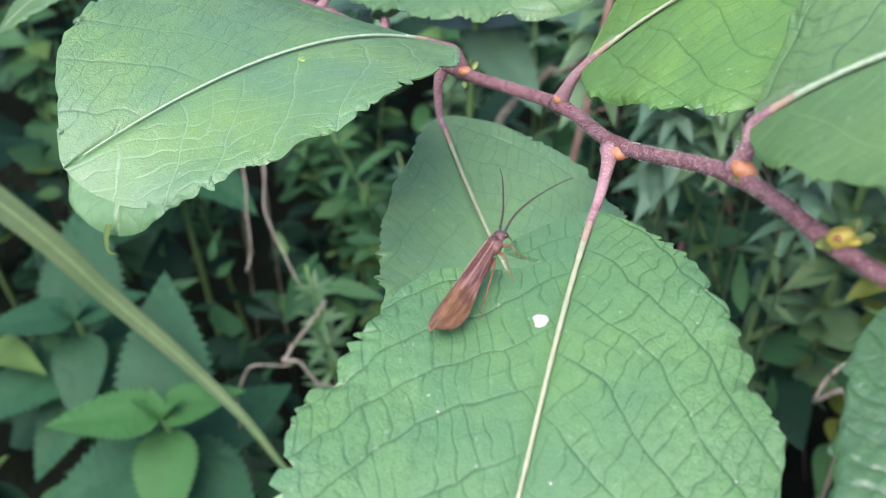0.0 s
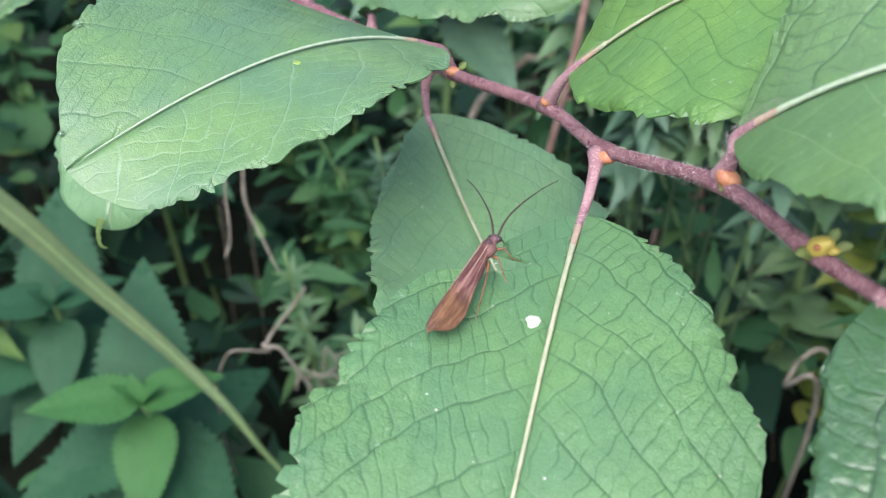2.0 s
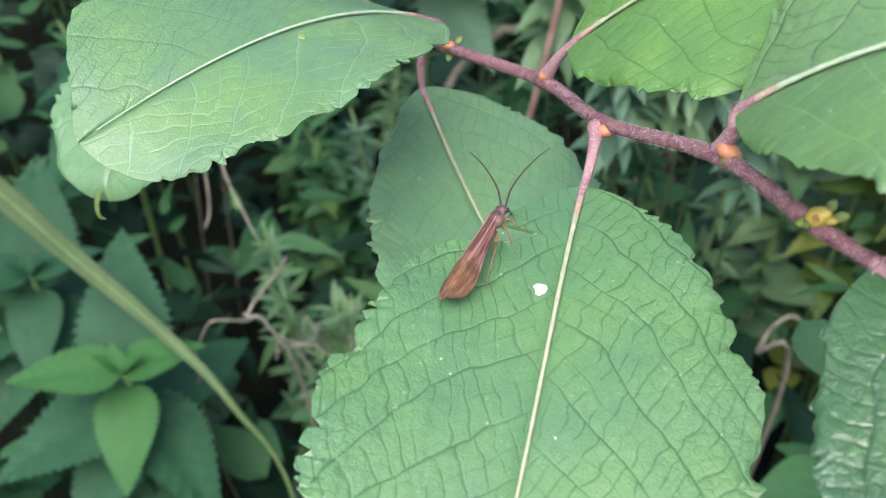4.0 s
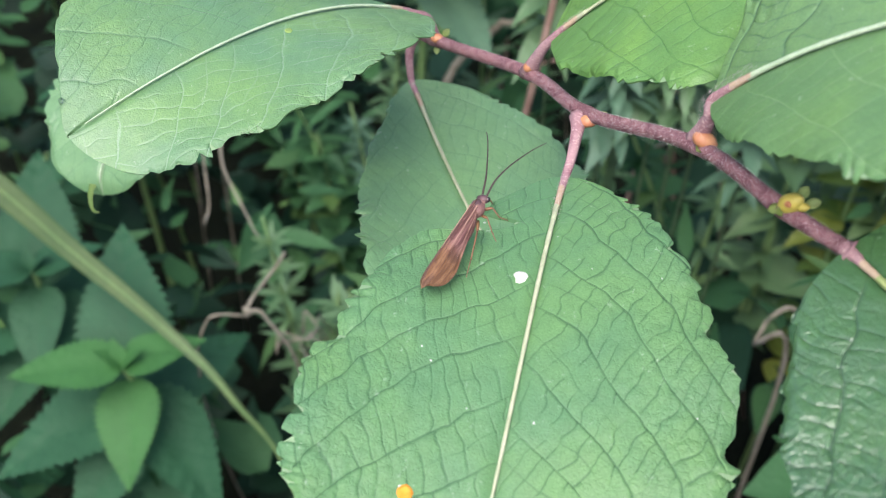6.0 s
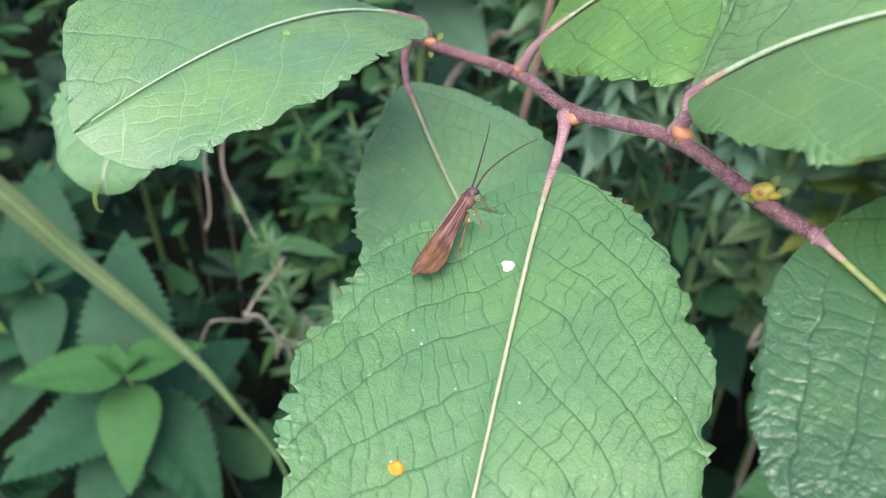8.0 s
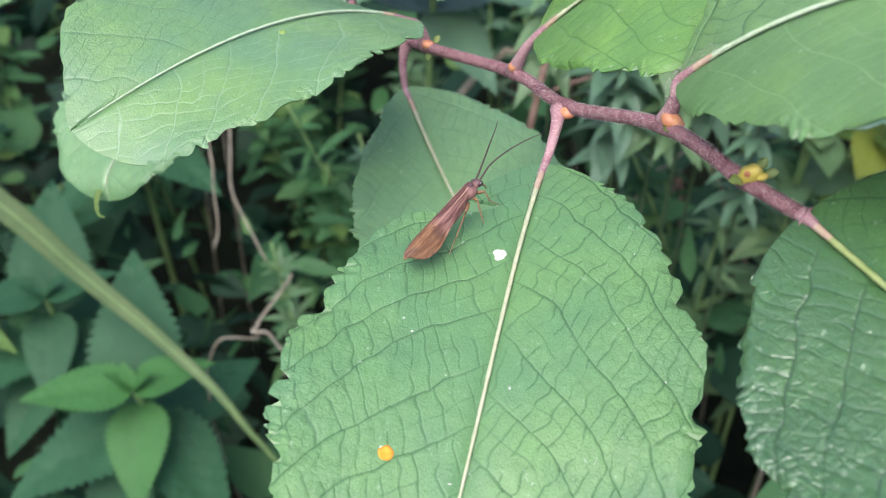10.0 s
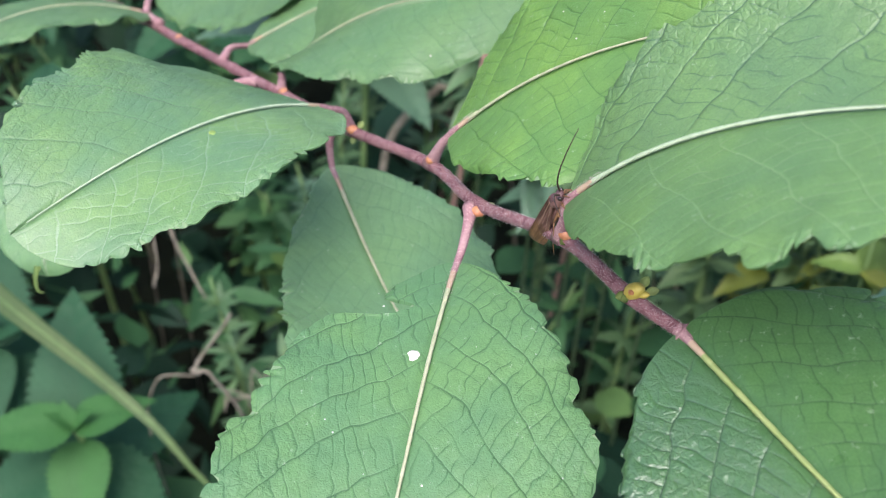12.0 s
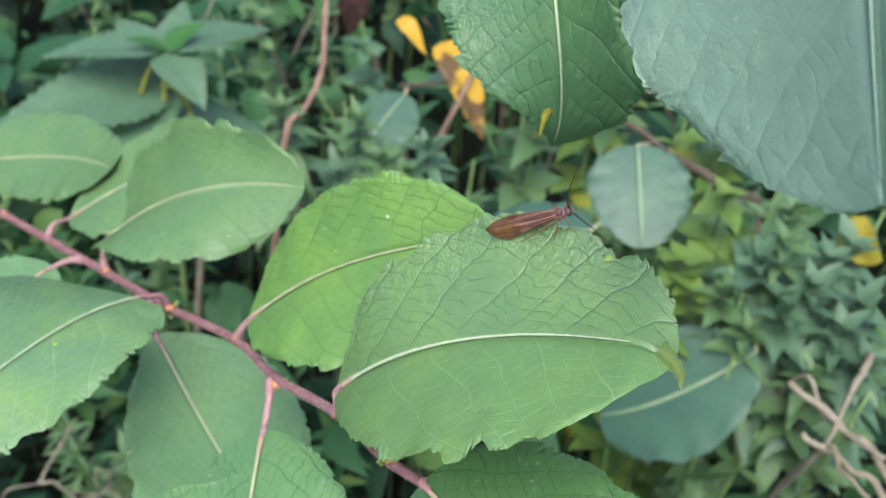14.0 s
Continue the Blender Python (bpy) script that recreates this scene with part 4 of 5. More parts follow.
scatter("undergrowth", SHAPE_LANCE, 2500, place_low(0.5, 1.0), (0.012, 0.035), M_HERB, "narrow green leaflets of low herbs", "undergrowth")


def herb(name, label, at, tall, leaves, shape, size, mat, seed, lean=0.25):
    """A slender stalk with whorls of small leaves."""
    r = random.Random(seed)
    root = tagged(new(name), label, "herb")
    root.location = at
    a = r.uniform(0, 6.3)
    line = spline([(0, 0, 0), (0.3 * lean * tall * math.cos(a), 0.3 * lean * tall * math.sin(a), 0.55 * tall), (lean * tall * math.cos(a), lean * tall * math.sin(a), tall)], 14)
    tube("stem", line, np.linspace(0.0016, 0.0006, 14), M_GREENSTEM, root, "", 6)
    vv, ff, off = [], [], 0
    for i in range(leaves):
        s = 0.35 + 0.65 * (i / leaves) ** 0.8
        c = line[min(13, int(s * 13))]
        v, f = shape[i % len(shape)]
        m = turned(i * 2.4 + r.uniform(-0.4, 0.4), r.uniform(0.0, 0.7), r.uniform(-0.3, 0.3))
        vv.append((v * size * r.uniform(0.7, 1.2) * (1.15 - 0.5 * s)) @ m.T + c)
        ff.append(f + off)
        off += len(v)
    ob = mesh_object("foliage", np.concatenate(vv), np.concatenate(ff).tolist(), mat)
    ob.parent = root
    return root


hr = random.Random(5)
for i in range(52):
    x, y = hr.uniform(-0.3, 0.55), hr.uniform(0.2, 1.0)
    herb("herb", "small leafy green herb in the undergrowth", (x, y, 0), height_at(x, y) * hr.uniform(0.8, 1.05), hr.randint(30, 60), SHAPE_LANCE if i % 3 else SHAPE_OVATE, hr.uniform(0.018, 0.032), M_HERB, i)
for i, (x, y, z, n, size) in enumerate(((0.2122, 0.2083, 0.3853, 60, 0.026), (0.2039, 0.1867, 0.3748, 60, 0.024), (0.2256, 0.174, 0.3666, 50, 0.026), (0.1754, 0.1564, 0.3212, 40, 0.032), (0.2442, 0.2532, 0.3756, 60, 0.026), (0.225, 0.215, 0.365, 60, 0.022), (0.26, 0.19, 0.36, 60, 0.024), (0.155, 0.30, 0.355, 60, 0.02), (0.115, 0.29, 0.34, 60, 0.02), (0.085, 0.33, 0.345, 50, 0.02), (-0.047, 0.285, 0.222, 70, 0.020), (-0.036, 0.28, 0.232, 70, 0.020), (-0.052, 0.30, 0.24, 60, 0.02), (-0.030, 0.27, 0.212, 70, 0.022), (-0.014, 0.265, 0.205, 60, 0.022), (0.01, 0.32, 0.22, 60, 0.022), (-0.03, 0.29, 0.19, 60, 0.022))):
    herb("herb", "leafy pale green herb with narrow leaves", (x + 0.01, y + 0.02, 0), z, n, SHAPE_LANCE, size, M_HERB_LIGHT if i < 15 else M_HERB_GREY, 100 + i, 0.06)
for i in range(30):
    x, y = hr.uniform(-0.02, 0.5), hr.uniform(0.30, 0.75)
    herb("herb", "leafy pale green herb with narrow leaves", (x, y, 0), height_at(x, y) * hr.uniform(0.95, 1.12), hr.randint(40, 70), SHAPE_LANCE if i % 4 else SHAPE_OVATE, hr.uniform(0.016, 0.026), M_HERB_LIGHT if i % 3 else M_HERB_GREY, 300 + i, 0.12)
for i, (x, y, z) in enumerate(((0.1898, 0.2152, 0.372), (0.1785, 0.2069, 0.357), (0.247, 0.2046, 0.375), (0.20, 0.30, 0.372))):
    herb("herb", "yellowish green herb with broad leaves", (x + 0.01, y + 0.02, 0), z, 34, SHAPE_OVATE, 0.027, M_LIME, 140 + i, 0.06)
tufts = ((0.205, 0.246), (0.228, 0.250), (0.240, 0.225), (0.232, 0.192), (0.216, 0.196), (0.250, 0.210), (0.262, 0.235), (0.185, 0.175), (0.205, 0.150))
for i, (x, y) in enumerate(tufts):
    herb("herb", "bushy pale green herb with small crowded leaves", (x + 0.012, y + 0.02, 0), 0.352 + 0.006 * (i % 3), 80, SHAPE_OVATE, 0.017, M_HERB_LIGHT, 400 + i, 0.05)
for i, (x, y, z) in enumerate(((0.150, 0.305, 0.392), (0.180, 0.300, 0.392), (0.205, 0.305, 0.397), (0.228, 0.290, 0.392), (0.246, 0.300, 0.396), (0.215, 0.330, 0.40))):
    herb("herb", "yellowish green herb with broad leaves", (x + 0.01, y + 0.02, 0), z, 44, SHAPE_OVATE, 0.032, M_LIME if i % 2 else M_HERB_LIGHT, 440 + i, 0.05)


def rosette(label, at, top, tiers, size, wide, mat, seed):
    """A bushy herb: tiers of leaves spread like stars round the upper stalk; tiers: way down from the top, leaves, rise."""
    r = random.Random(seed)
    root = tagged(new("herb"), label, "herb")
    root.location = at
    t = np.array(top) - np.array(at)
    line = spline([(0, 0, 0), t * (0.7, 0.7, 0.6), t], 40)
    tube("stem", line[::3], np.linspace(0.0010, 0.0005, 14), M_STALK_DARK, root, "", 6)
    for down_, count, rise in tiers:
        for i in range(count):
            v, f = blade_grid(1, wide * r.uniform(0.85, 1.2), 0.22, 0.6, rows=10, cols=5, point=0.62)
            m = turned(6.283 * i / count + 30 * down_ + r.uniform(-0.3, 0.3), radians(rise + r.uniform(-16, 16)), r.uniform(-0.3, 0.3))
            ob = mesh_object("leaf", (v * size * r.uniform(0.7, 1.15) * (0.62 + min(0.5, 14 * down_))) @ m.T + line[-1] + (line[-2] - line[-1]) * down_ / np.linalg.norm(line[-2] - line[-1]), f.tolist(), mat)
            ob.parent = root
    return root


M_STALK_DARK = plain("dark_green_stalk", (0.030, 0.062, 0.024), (0.050, 0.090, 0.034), 120.0, 0.6, 0.0003)
BUSHY = ((0.0, 4, 60), (0.003, 5, 35), (0.009, 6, 15), (0.018, 6, 0), (0.030, 6, -10), (0.045, 6, -15))
PALE_TOPS = [(0.1897, 0.1982, 0.3722), (0.2017, 0.2003, 0.3836), (0.2068, 0.1869, 0.3695), (0.1953, 0.1873, 0.3629), (0.2170, 0.1894, 0.3777), (0.2242, 0.1768, 0.3671), (0.2098, 0.2021, 0.3883), (0.2290, 0.2000, 0.3780),
             (0.2360, 0.1850, 0.3690), (0.2140, 0.1720, 0.3530), (0.2330, 0.1690, 0.3570), (0.2420, 0.2060, 0.3770), (0.2190, 0.2150, 0.3900)]
for i, (x, y, z) in enumerate(PALE_TOPS):
    rosette("pale bluish green herb with stars of small leaves", (x + 0.012, y + 0.03, -0.02), (x, y, z), BUSHY, 0.0190 + 0.002 * (i % 3), 0.42, M_HERB_GREY if i % 3 else M_HERB_LIGHT, 700 + i)
for i, (x, y, z) in enumerate(((0.0771, 0.2923, 0.3553), (0.0911, 0.2961, 0.3681), (0.0738, 0.2977, 0.3618), (0.0989, 0.2909, 0.3645), (0.110, 0.300, 0.370), (0.0550, 0.320, 0.380), (0.120, 0.275, 0.348), (0.085, 0.315, 0.375))):
    rosette("pale green herb with stars of narrow leaves", (x + 0.01, y + 0.03, -0.02), (x, y, z), BUSHY, 0.0185 + 0.002 * (i % 3), 0.34, M_HERB_LIGHT if i % 2 else M_HERB_GREY, 740 + i)
for i, (x, y, z, k) in enumerate(((0.1780, 0.2120, 0.3770, 0.020), (0.1800, 0.2030, 0.3680, 0.020), (0.1963, 0.2232, 0.3940, 0.018))):
    rosette("yellowish green herb with a few broad leaves", (x + 0.01, y + 0.03, -0.02), (x, y, z), ((0.0, 3, 40), (0.006, 4, 15), (0.02, 4, 0)), k, 0.8, M_LIME, 770 + i)


def nettle_leaf(L, wide, seed, rows=86):
    """A pointed, toothed blade with sunken veins."""
    v, f = blade_grid(L, L * wide, 0.12, 0.35, teeth=17, rows=rows, cols=9, taper=0.9, point=0.55)
    s_, x_ = v[:, 1] / L, np.abs(v[:, 0]) / L
    tri = np.abs(((s_ - 0.9 * x_) * 8 + seed) % 1.0 - 0.5) * 2
    v[:, 2] += L * 0.012 * (1 - tri) - L * 0.010 * (x_ < 0.01)
    return v, f


def nettle(at, top, label, seed, tiers):
    """A nettle: a stalk with toothed leaves; tiers: how far up, turn, rise, length, young."""
    r = random.Random(seed)
    root = tagged(new("nettle"), label, "plant")
    root.location = at
    t = np.array(top) - np.array(at)
    line = spline([(0, 0, 0), t * (0.5, 0.5, 0.55), t], 16)
    tube("stem", line, np.linspace(0.0022, 0.0012, 16), M_GREENSTEM, root, "", 8)
    for s, turn, rise, L, young in tiers:
        v, f = nettle_leaf(L, r.uniform(0.5, 0.58), r.random())
        m = turned(radians(turn), radians(rise), radians(r.uniform(-9, 9)))
        ob = mesh_object("leaf", v @ m.T + line[int(round(s * 15))], f.tolist(), (M_NETTLE, M_NETTLE_YOUNG, M_HERB_GREY)[young])
        ob.parent = root
    return root


TIERS = [(1.0, 90, 50, 0.014, 1), (1.0, 270, 55, 0.015, 1), (1.0, 20, 60, 0.012, 1), (0.98, 95, 8, 0.045, 1), (0.98, -72, 14, 0.034, 1), (0.96, 178, -18, 0.045, 1), (0.95, 2, 40, 0.066, 0),
         (0.86, 120, -4, 0.066, 0), (0.86, 225, -22, 0.064, 0), (0.80, -40, 0, 0.062, 0), (0.80, 150, -20, 0.062, 0), (0.68, 75, -8, 0.066, 0), (0.68, 200, -15, 0.06, 0)]
nettle((-0.10, 0.31, 0), (-0.1055, 0.2550, 0.2270), "young stinging nettle with toothed leaves and bright tip", 1, TIERS)
tall = nettle((0.005, 0.43, 0), (0.016, 0.40, 0.362), "tall nettle with greyish green leaves and greenish flower spikes", 5,
              [(1.0, 100, 35, 0.020, 1), (1.0, 280, 40, 0.022, 1), (0.97, 75, 2, 0.060, 2), (0.97, -70, 4, 0.056, 2), (0.97, 200, -6, 0.040, 2), (0.95, 100, 5, 0.085, 2), (0.89, 82, -4, 0.085, 2), (0.93, -20, 35, 0.05, 2), (0.92, 20, 20, 0.055, 2), (0.90, 130, -10, 0.060, 2),
               (0.86, -100, -6, 0.058, 2), (0.86, 80, -12, 0.064, 2), (0.78, 40, 0, 0.06, 2), (0.78, 220, -15, 0.05, 2), (0.78, -40, -5, 0.06, 2)])
M_SPIKE = plain("flower_spike", (0.15, 0.19, 0.035), (0.23, 0.26, 0.05), 500.0, 0.8, 0.0006, 0.2)
for k in range(7):
    w = k * 0.9
    c = np.array((0.010, -0.028, 0.352 - 0.006 * (k % 4)))
    line = spline([c, c + (0.008 * math.cos(w), 0.008 * math.sin(w), 0.001), c + (0.014 * math.cos(w), 0.014 * math.sin(w), -0.010)], 18)
    tube("flower_spike", line, 0.0011 * (1 + 0.5 * np.sin(np.arange(18) * 2.1)), M_SPIKE, tall, "drooping greenish flower spike", 7)
nr = random.Random(31)
for x, y, z, k in ((-0.160, 0.325, 0.205, 1.0), (-0.14, 0.43, 0.25, 1.0), (-0.27, 0.45, 0.25, 1.1), (0.06, 0.58, 0.27, 1.0), (-0.20, 0.25, 0.15, 1.0), (-0.075, 0.215, 0.10, 0.9), (-0.20, 0.60, 0.33, 1.2), (0.00, 0.72, 0.33, 1.2), (-0.08, 0.56, 0.26, 1.0), (-0.02, 0.33, 0.13, 0.8)):
    spin = nr.uniform(0, 360)
    nettle((x, y + 0.03, 0), (x, y, z), "stinging nettle with dull green toothed leaves", nr.randint(2, 999), [(a, b + spin, c, d * k, 0) for a, b, c, d, e in TIERS])


def grass(points, width, mat, label, name="grass_blade"):
    """A long folded blade of grass."""
    line = spline(points, 40)
    t = np.gradient(line, axis=0)
    v, f = [], []
    for k, p in enumerate(line):
        side = np.cross(t[k], (0.2, -0.7, 0.7))
        side /= np.linalg.norm(side)
        up = np.cross(side, t[k])
        up /= np.linalg.norm(up)
        w = width / 2 * min(1, 0.10 + (max(0, k - 6) / 33) ** 1.35) * min(1, (41 - k) / 6)
        for c in (-1, -0.5, 0, 0.5, 1):
            v.append(p + side * w * c + up * abs(c) * w * 0.35)
        for c in (1, 0.5, 0, -0.5, -1):
            v.append(p + side * w * c + up * (abs(c) * w * 0.35 - 0.0003))
    for k in range(39):
        for j in range(10):
            q = (j + 1) % 10
            f.append((k * 10 + j, k * 10 + q, k * 10 + 10 + q, k * 10 + 10 + j))
    root = tagged(new(name), label, "grass")
    ob = mesh_object("blade", v, f, mat)
    ob.parent = root
    tube("midrib", line[:38] + np.array((0, -0.0002, 0.0001)), width * 0.035, M_GREENSTEM, root, "pale raised midrib", 6)
    return root


grass([(-0.02, 0.16, -0.02), (-0.040, 0.225, 0.165), (-0.064, 0.2452, 0.2178), (-0.0901, 0.2643, 0.239), (-0.1208, 0.2798, 0.2639), (-0.157, 0.2945, 0.298), (-0.24, 0.32, 0.36)], 0.0125, M_GRASS, "long arching pale green blade of grass")


def stalk(points, r0, r1, mat, label, name="dry_stalk"):
    line = spline(points, 24)
    wob = np.array([[noise.noise(Vector((k * 0.35, len(points), j * 3.1))) for j in range(3)] for k in range(24)])
    return tagged(mesh_object(name, *tube_data(line + wob * r0 * 1.5, np.linspace(r0, r1, 24), 7), mat), label, "stalk")


stalk([(-0.075, 0.30, 0.0), (-0.086, 0.285, 0.15), (-0.076, 0.270, 0.232), (-0.057, 0.2720, 0.236)], 0.0006, 0.0004, M_DRY, "thin dry stalk beside the nettle")
stalk([(0.03, 0.33, -0.02), (0.04, 0.30, 0.25), (0.0548, 0.3083, 0.3726), (0.0664, 0.3231, 0.3781), (0.0816, 0.3608, 0.4031), (0.09, 0.42, 0.44)], 0.0015, 0.0010, M_RED, "thin reddish brown stalk among herbs")
stalk([(0.10, 0.36, -0.02), (0.105, 0.34, 0.30), (0.115, 0.315, 0.352), (0.138, 0.325, 0.395)], 0.0014, 0.001, M_RED, "thin reddish brown stalk among herbs")
stalk([(0.0, 0.42, -0.02), (0.02, 0.405, 0.22), (0.0395, 0.4036, 0.2719), (0.0569, 0.4064, 0.2794), (0.0796, 0.4288, 0.283)], 0.0022, 0.0014, M_DRY, "crooked dry brown stick")
stalk([(0.16, 0.26, -0.02), (0.139, 0.2333, 0.2465), (0.1301, 0.2435, 0.2502), (0.1415, 0.2504, 0.2613), (0.1503, 0.2386, 0.2563)], 0.0011, 0.0008, M_DRY, "looping dry stalk in the undergrowth")
for k, (a, b, c) in enumerate((((0.2085, 0.1722, 0.3521), (0.2104, 0.151, 0.353), (0.2166, 0.1309, 0.359)), ((0.2054, 0.1456, 0.3461), (0.2075, 0.135, 0.348), (0.2097, 0.1234, 0.3497)), ((0.2054, 0.1456, 0.3461), (0.218, 0.156, 0.356), (0.2283, 0.1646, 0.3618)))):
    stalk([(a[0] + 0.02, a[1] + 0.05, -0.02), (a[0] + 0.01, a[1] + 0.025, 0.25), a, b, c], 0.0010, 0.0007, M_DRY, "broken dry straw stalk")
for k in range(6):
    e = random.Random(60 + k)
    x, y, z = -0.036 + e.uniform(-0.014, 0.020), 0.272 + e.uniform(-0.012, 0.02), 0.212 + e.uniform(-0.016, 0.016)
    w = e.uniform(0, 6.3)
    dx, dy = 0.012 * math.cos(w), 0.010 * math.sin(w)
    stalk([(x + 0.02, y + 0.05, -0.02), (x + 0.012, y + 0.045, 0.12), (x - dx * 0.3, y + 0.012, z - 0.012), (x, y, z), (x + dx, y + dy, z + e.uniform(-0.006, 0.006)), (x + dx * 1.2, y + dy * 0.4, z - 0.010)], 0.0005, 0.00035, M_DRY, "withered curled straw in the undergrowth")
for k, pts in enumerate((((-0.0765, 0.327, 0.2864), (-0.0750, 0.318, 0.276), (-0.0744, 0.3061, 0.2605), (-0.0760, 0.303, 0.254)), ((-0.0678, 0.3286, 0.2879), (-0.0690, 0.319, 0.278), (-0.0657, 0.3121, 0.2687), (-0.0614, 0.3061, 0.2624), (-0.0550, 0.2972, 0.2529)))):
    stalk([(-0.10 - 0.02 * k, 0.46, -0.02), (-0.092 - 0.01 * k, 0.43, 0.24), (pts[0][0] - 0.006, 0.365, 0.308), *pts], 0.0006, 0.0004, M_DRY, "withered stalk bent over under the willow leaf")
stalk([(-0.03, 0.275, -0.02), (-0.0358, 0.2550, 0.200), (-0.0475, 0.2502, 0.2585), (-0.0554, 0.2528, 0.2614), (-0.0514, 0.2556, 0.2660), (-0.0406, 0.2664, 0.2775)], 0.0007, 0.0006, M_DRY, "bent pale straw beside the nettle")
for k, (a, b) in enumerate((((0.1979, 0.1631, 0.3645), (0.2240, 0.1345, 0.3440)), ((0.1990, 0.1500, 0.3530), (0.2228, 0.1283, 0.3372)), ((0.2102, 0.1487, 0.3529), (0.2216, 0.1586, 0.3671)))):
    a, b = np.array(a), np.array(b)
    stalk([b + (b - a) * 3 + (0.0, 0.0, -0.16), b + (b - a) * 1.2 + (0, 0, -0.03), b, (a + b) / 2 + (0, 0, 0.001), a], 0.0017, 0.0012 - 0.0002 * k, M_DRY, "thick dry brown stick lying over herbs")
sr = random.Random(9)
for i in range(26):
    x, y = sr.uniform(-0.05, 0.5), sr.uniform(0.34, 0.9)
    a, b = sr.uniform(-0.12, 0.12), sr.uniform(-0.1, 0.1)
    h = height_at(x, y) * sr.uniform(0.75, 1.0)
    stalk([(x, y, -0.02), (x + a * 0.4, y + b * 0.4, h * 0.6), (x + a, y + b, h), (x + a * 1.5, y + b * 1.4, h * sr.uniform(0.75, 1.1))], sr.uniform(0.0007, 0.0016), 0.0006, M_DRY if i % 3 else M_RED, "withered brown stalk in the undergrowth")

# a yellowed, blotched leaf caught among the stalks, and a rotting dark one beside it
ym = Net("yellowed_blotched_leaf")
yc = ym.node("TexCoord").outputs["Object"]
ycol = ym.mix(ym.ramp(ym.noise(55.0, 3.0, yc), 0.50, 0.58), (0.46, 0.30, 0.02), (0.045, 0.028, 0.016))
ycol = ym.mix(ym.math("MULTIPLY", ym.noise(300.0, 2.0, yc), 0.3), ycol, (0.40, 0.22, 0.02))
ysh = ym.node("BsdfPrincipled", {"Base Color": ycol, "Roughness": 0.55}).outputs[0]
ytr = ym.node("BsdfTranslucent", {"Color": ycol}).outputs[0]
ym = ym.finish(ym.node("MixShader", {0: 0.3, 1: ysh, 2: ytr}).outputs[0])


def loose_leaf(at, to, wide, mat, label, roll=0.0):
    """A single fallen leaf between two places, its foot at the first."""
    d = np.array(to) - np.array(at)
    L = float(np.linalg.norm(d))
    v, f = nettle_leaf(L, wide, 0.3, 31)
    v[:, 2] += 0.10 * L * np.sin(v[:, 1] / L * 5)
    y = Vector(d).normalized()
    x = y.cross(Vector((math.sin(roll), -0.5, 0.8))).normalized()
    m = Matrix((x, y, x.cross(y))).transposed().to_4x4()
    ob = mesh_object("fallen_leaf", v, f.tolist(), mat)
    ob.matrix_world = Matrix.Translation(at) @ m
    bm = bmesh.new()
    bm.from_mesh(ob.data)
    bmesh.ops.solidify(bm, geom=bm.faces[:], thickness=0.0003)
    bm.to_mesh(ob.data)
    bm.free()
    return tagged(ob, label, "leaf")


loose_leaf((0.1265, 0.3427, 0.3901), (0.1365, 0.3030, 0.3725), 0.42, ym, "yellow autumn leaf with dark brown blotches")
loose_leaf((0.110, 0.354, 0.396), (0.119, 0.338, 0.390), 0.4, ym, "small yellow withered leaf on stalks")
loose_leaf((0.240, 0.212, 0.378), (0.262, 0.203, 0.371), 0.75, M_YELLOW, "yellow fallen leaf among the herbs")
loose_leaf((0.098, 0.382, 0.392), (0.092, 0.366, 0.384), 0.7, M_BROWNSPOT, "dark rotting leaf among the stalks")


# ---- the meadow beyond ----
def place_far():
    a, r_ = rg.uniform(0, 6.283), 0.9 + 7.0 * rg.random() ** 1.6
    x, y = 0.1 + r_ * math.cos(a), 0.6 + r_ * math.sin(a)
    return np.array((x, y, rg.uniform(-0.02, 0.22)))


def place_near():
    while True:
        x, y = rg.uniform(-1.3, 1.5), rg.uniform(-0.9, 2.0)
        if not (-0.3 < x < 0.35 and -0.45 < y < 0.25) and not (-0.5 < x < 0.7 and 0.0 < y < 1.3):
            return np.array((x, y, rg.uniform(0.0, 0.26)))


SHAPE_LONG = [blade_grid(1, 0.10, 0.3, 1.0, rows=7, cols=3), blade_grid(1, 0.4, 0.2, 0.6, rows=7, cols=3)]
# both spreads use the herb green with shade mixed into its colour
scatter("undergrowth", SHAPE_LONG, 5200, place_far, (0.10, 0.34), M_HERB_SHADE, "rough green meadow plants", "undergrowth", 0.7)
scatter("undergrowth", SHAPE_OVATE, 3000, place_near, (0.04, 0.09), M_HERB_SHADE, "dense green leaves of low herbs", "undergrowth")
# ---- the caddisfly ----
M_WING = Net("wing_amber")
wco = M_WING.node("TexCoord").outputs["Object"]
wy = M_WING.node("SeparateXYZ", {0: wco})
wfore = M_WING.ramp(wy.outputs[1], -0.0034, -0.0008)
wlow = M_WING.ramp(wy.outputs[2], 0.0012, 0.0021)
wlong = M_WING.node("VectorMath", {0: wco, 1: (1.0, 0.14, 1.0)}, operation="MULTIPLY").outputs[0]
wstreak = M_WING.noise(1900.0, 3.0, wlong)
wrear = M_WING.mix(M_WING.ramp(wstreak, 0.38, 0.64), (0.140, 0.064, 0.026), (0.285, 0.152, 0.072))
wside = M_WING.mix(M_WING.ramp(wstreak, 0.4, 0.62), (0.290, 0.165, 0.100), (0.45, 0.285, 0.180))
wtop = M_WING.mix(M_WING.ramp(wstreak, 0.42, 0.60), (0.125, 0.054, 0.048), (0.290, 0.152, 0.130))
wcol = M_WING.mix(wfore, wrear, M_WING.mix(wlow, wside, wtop))
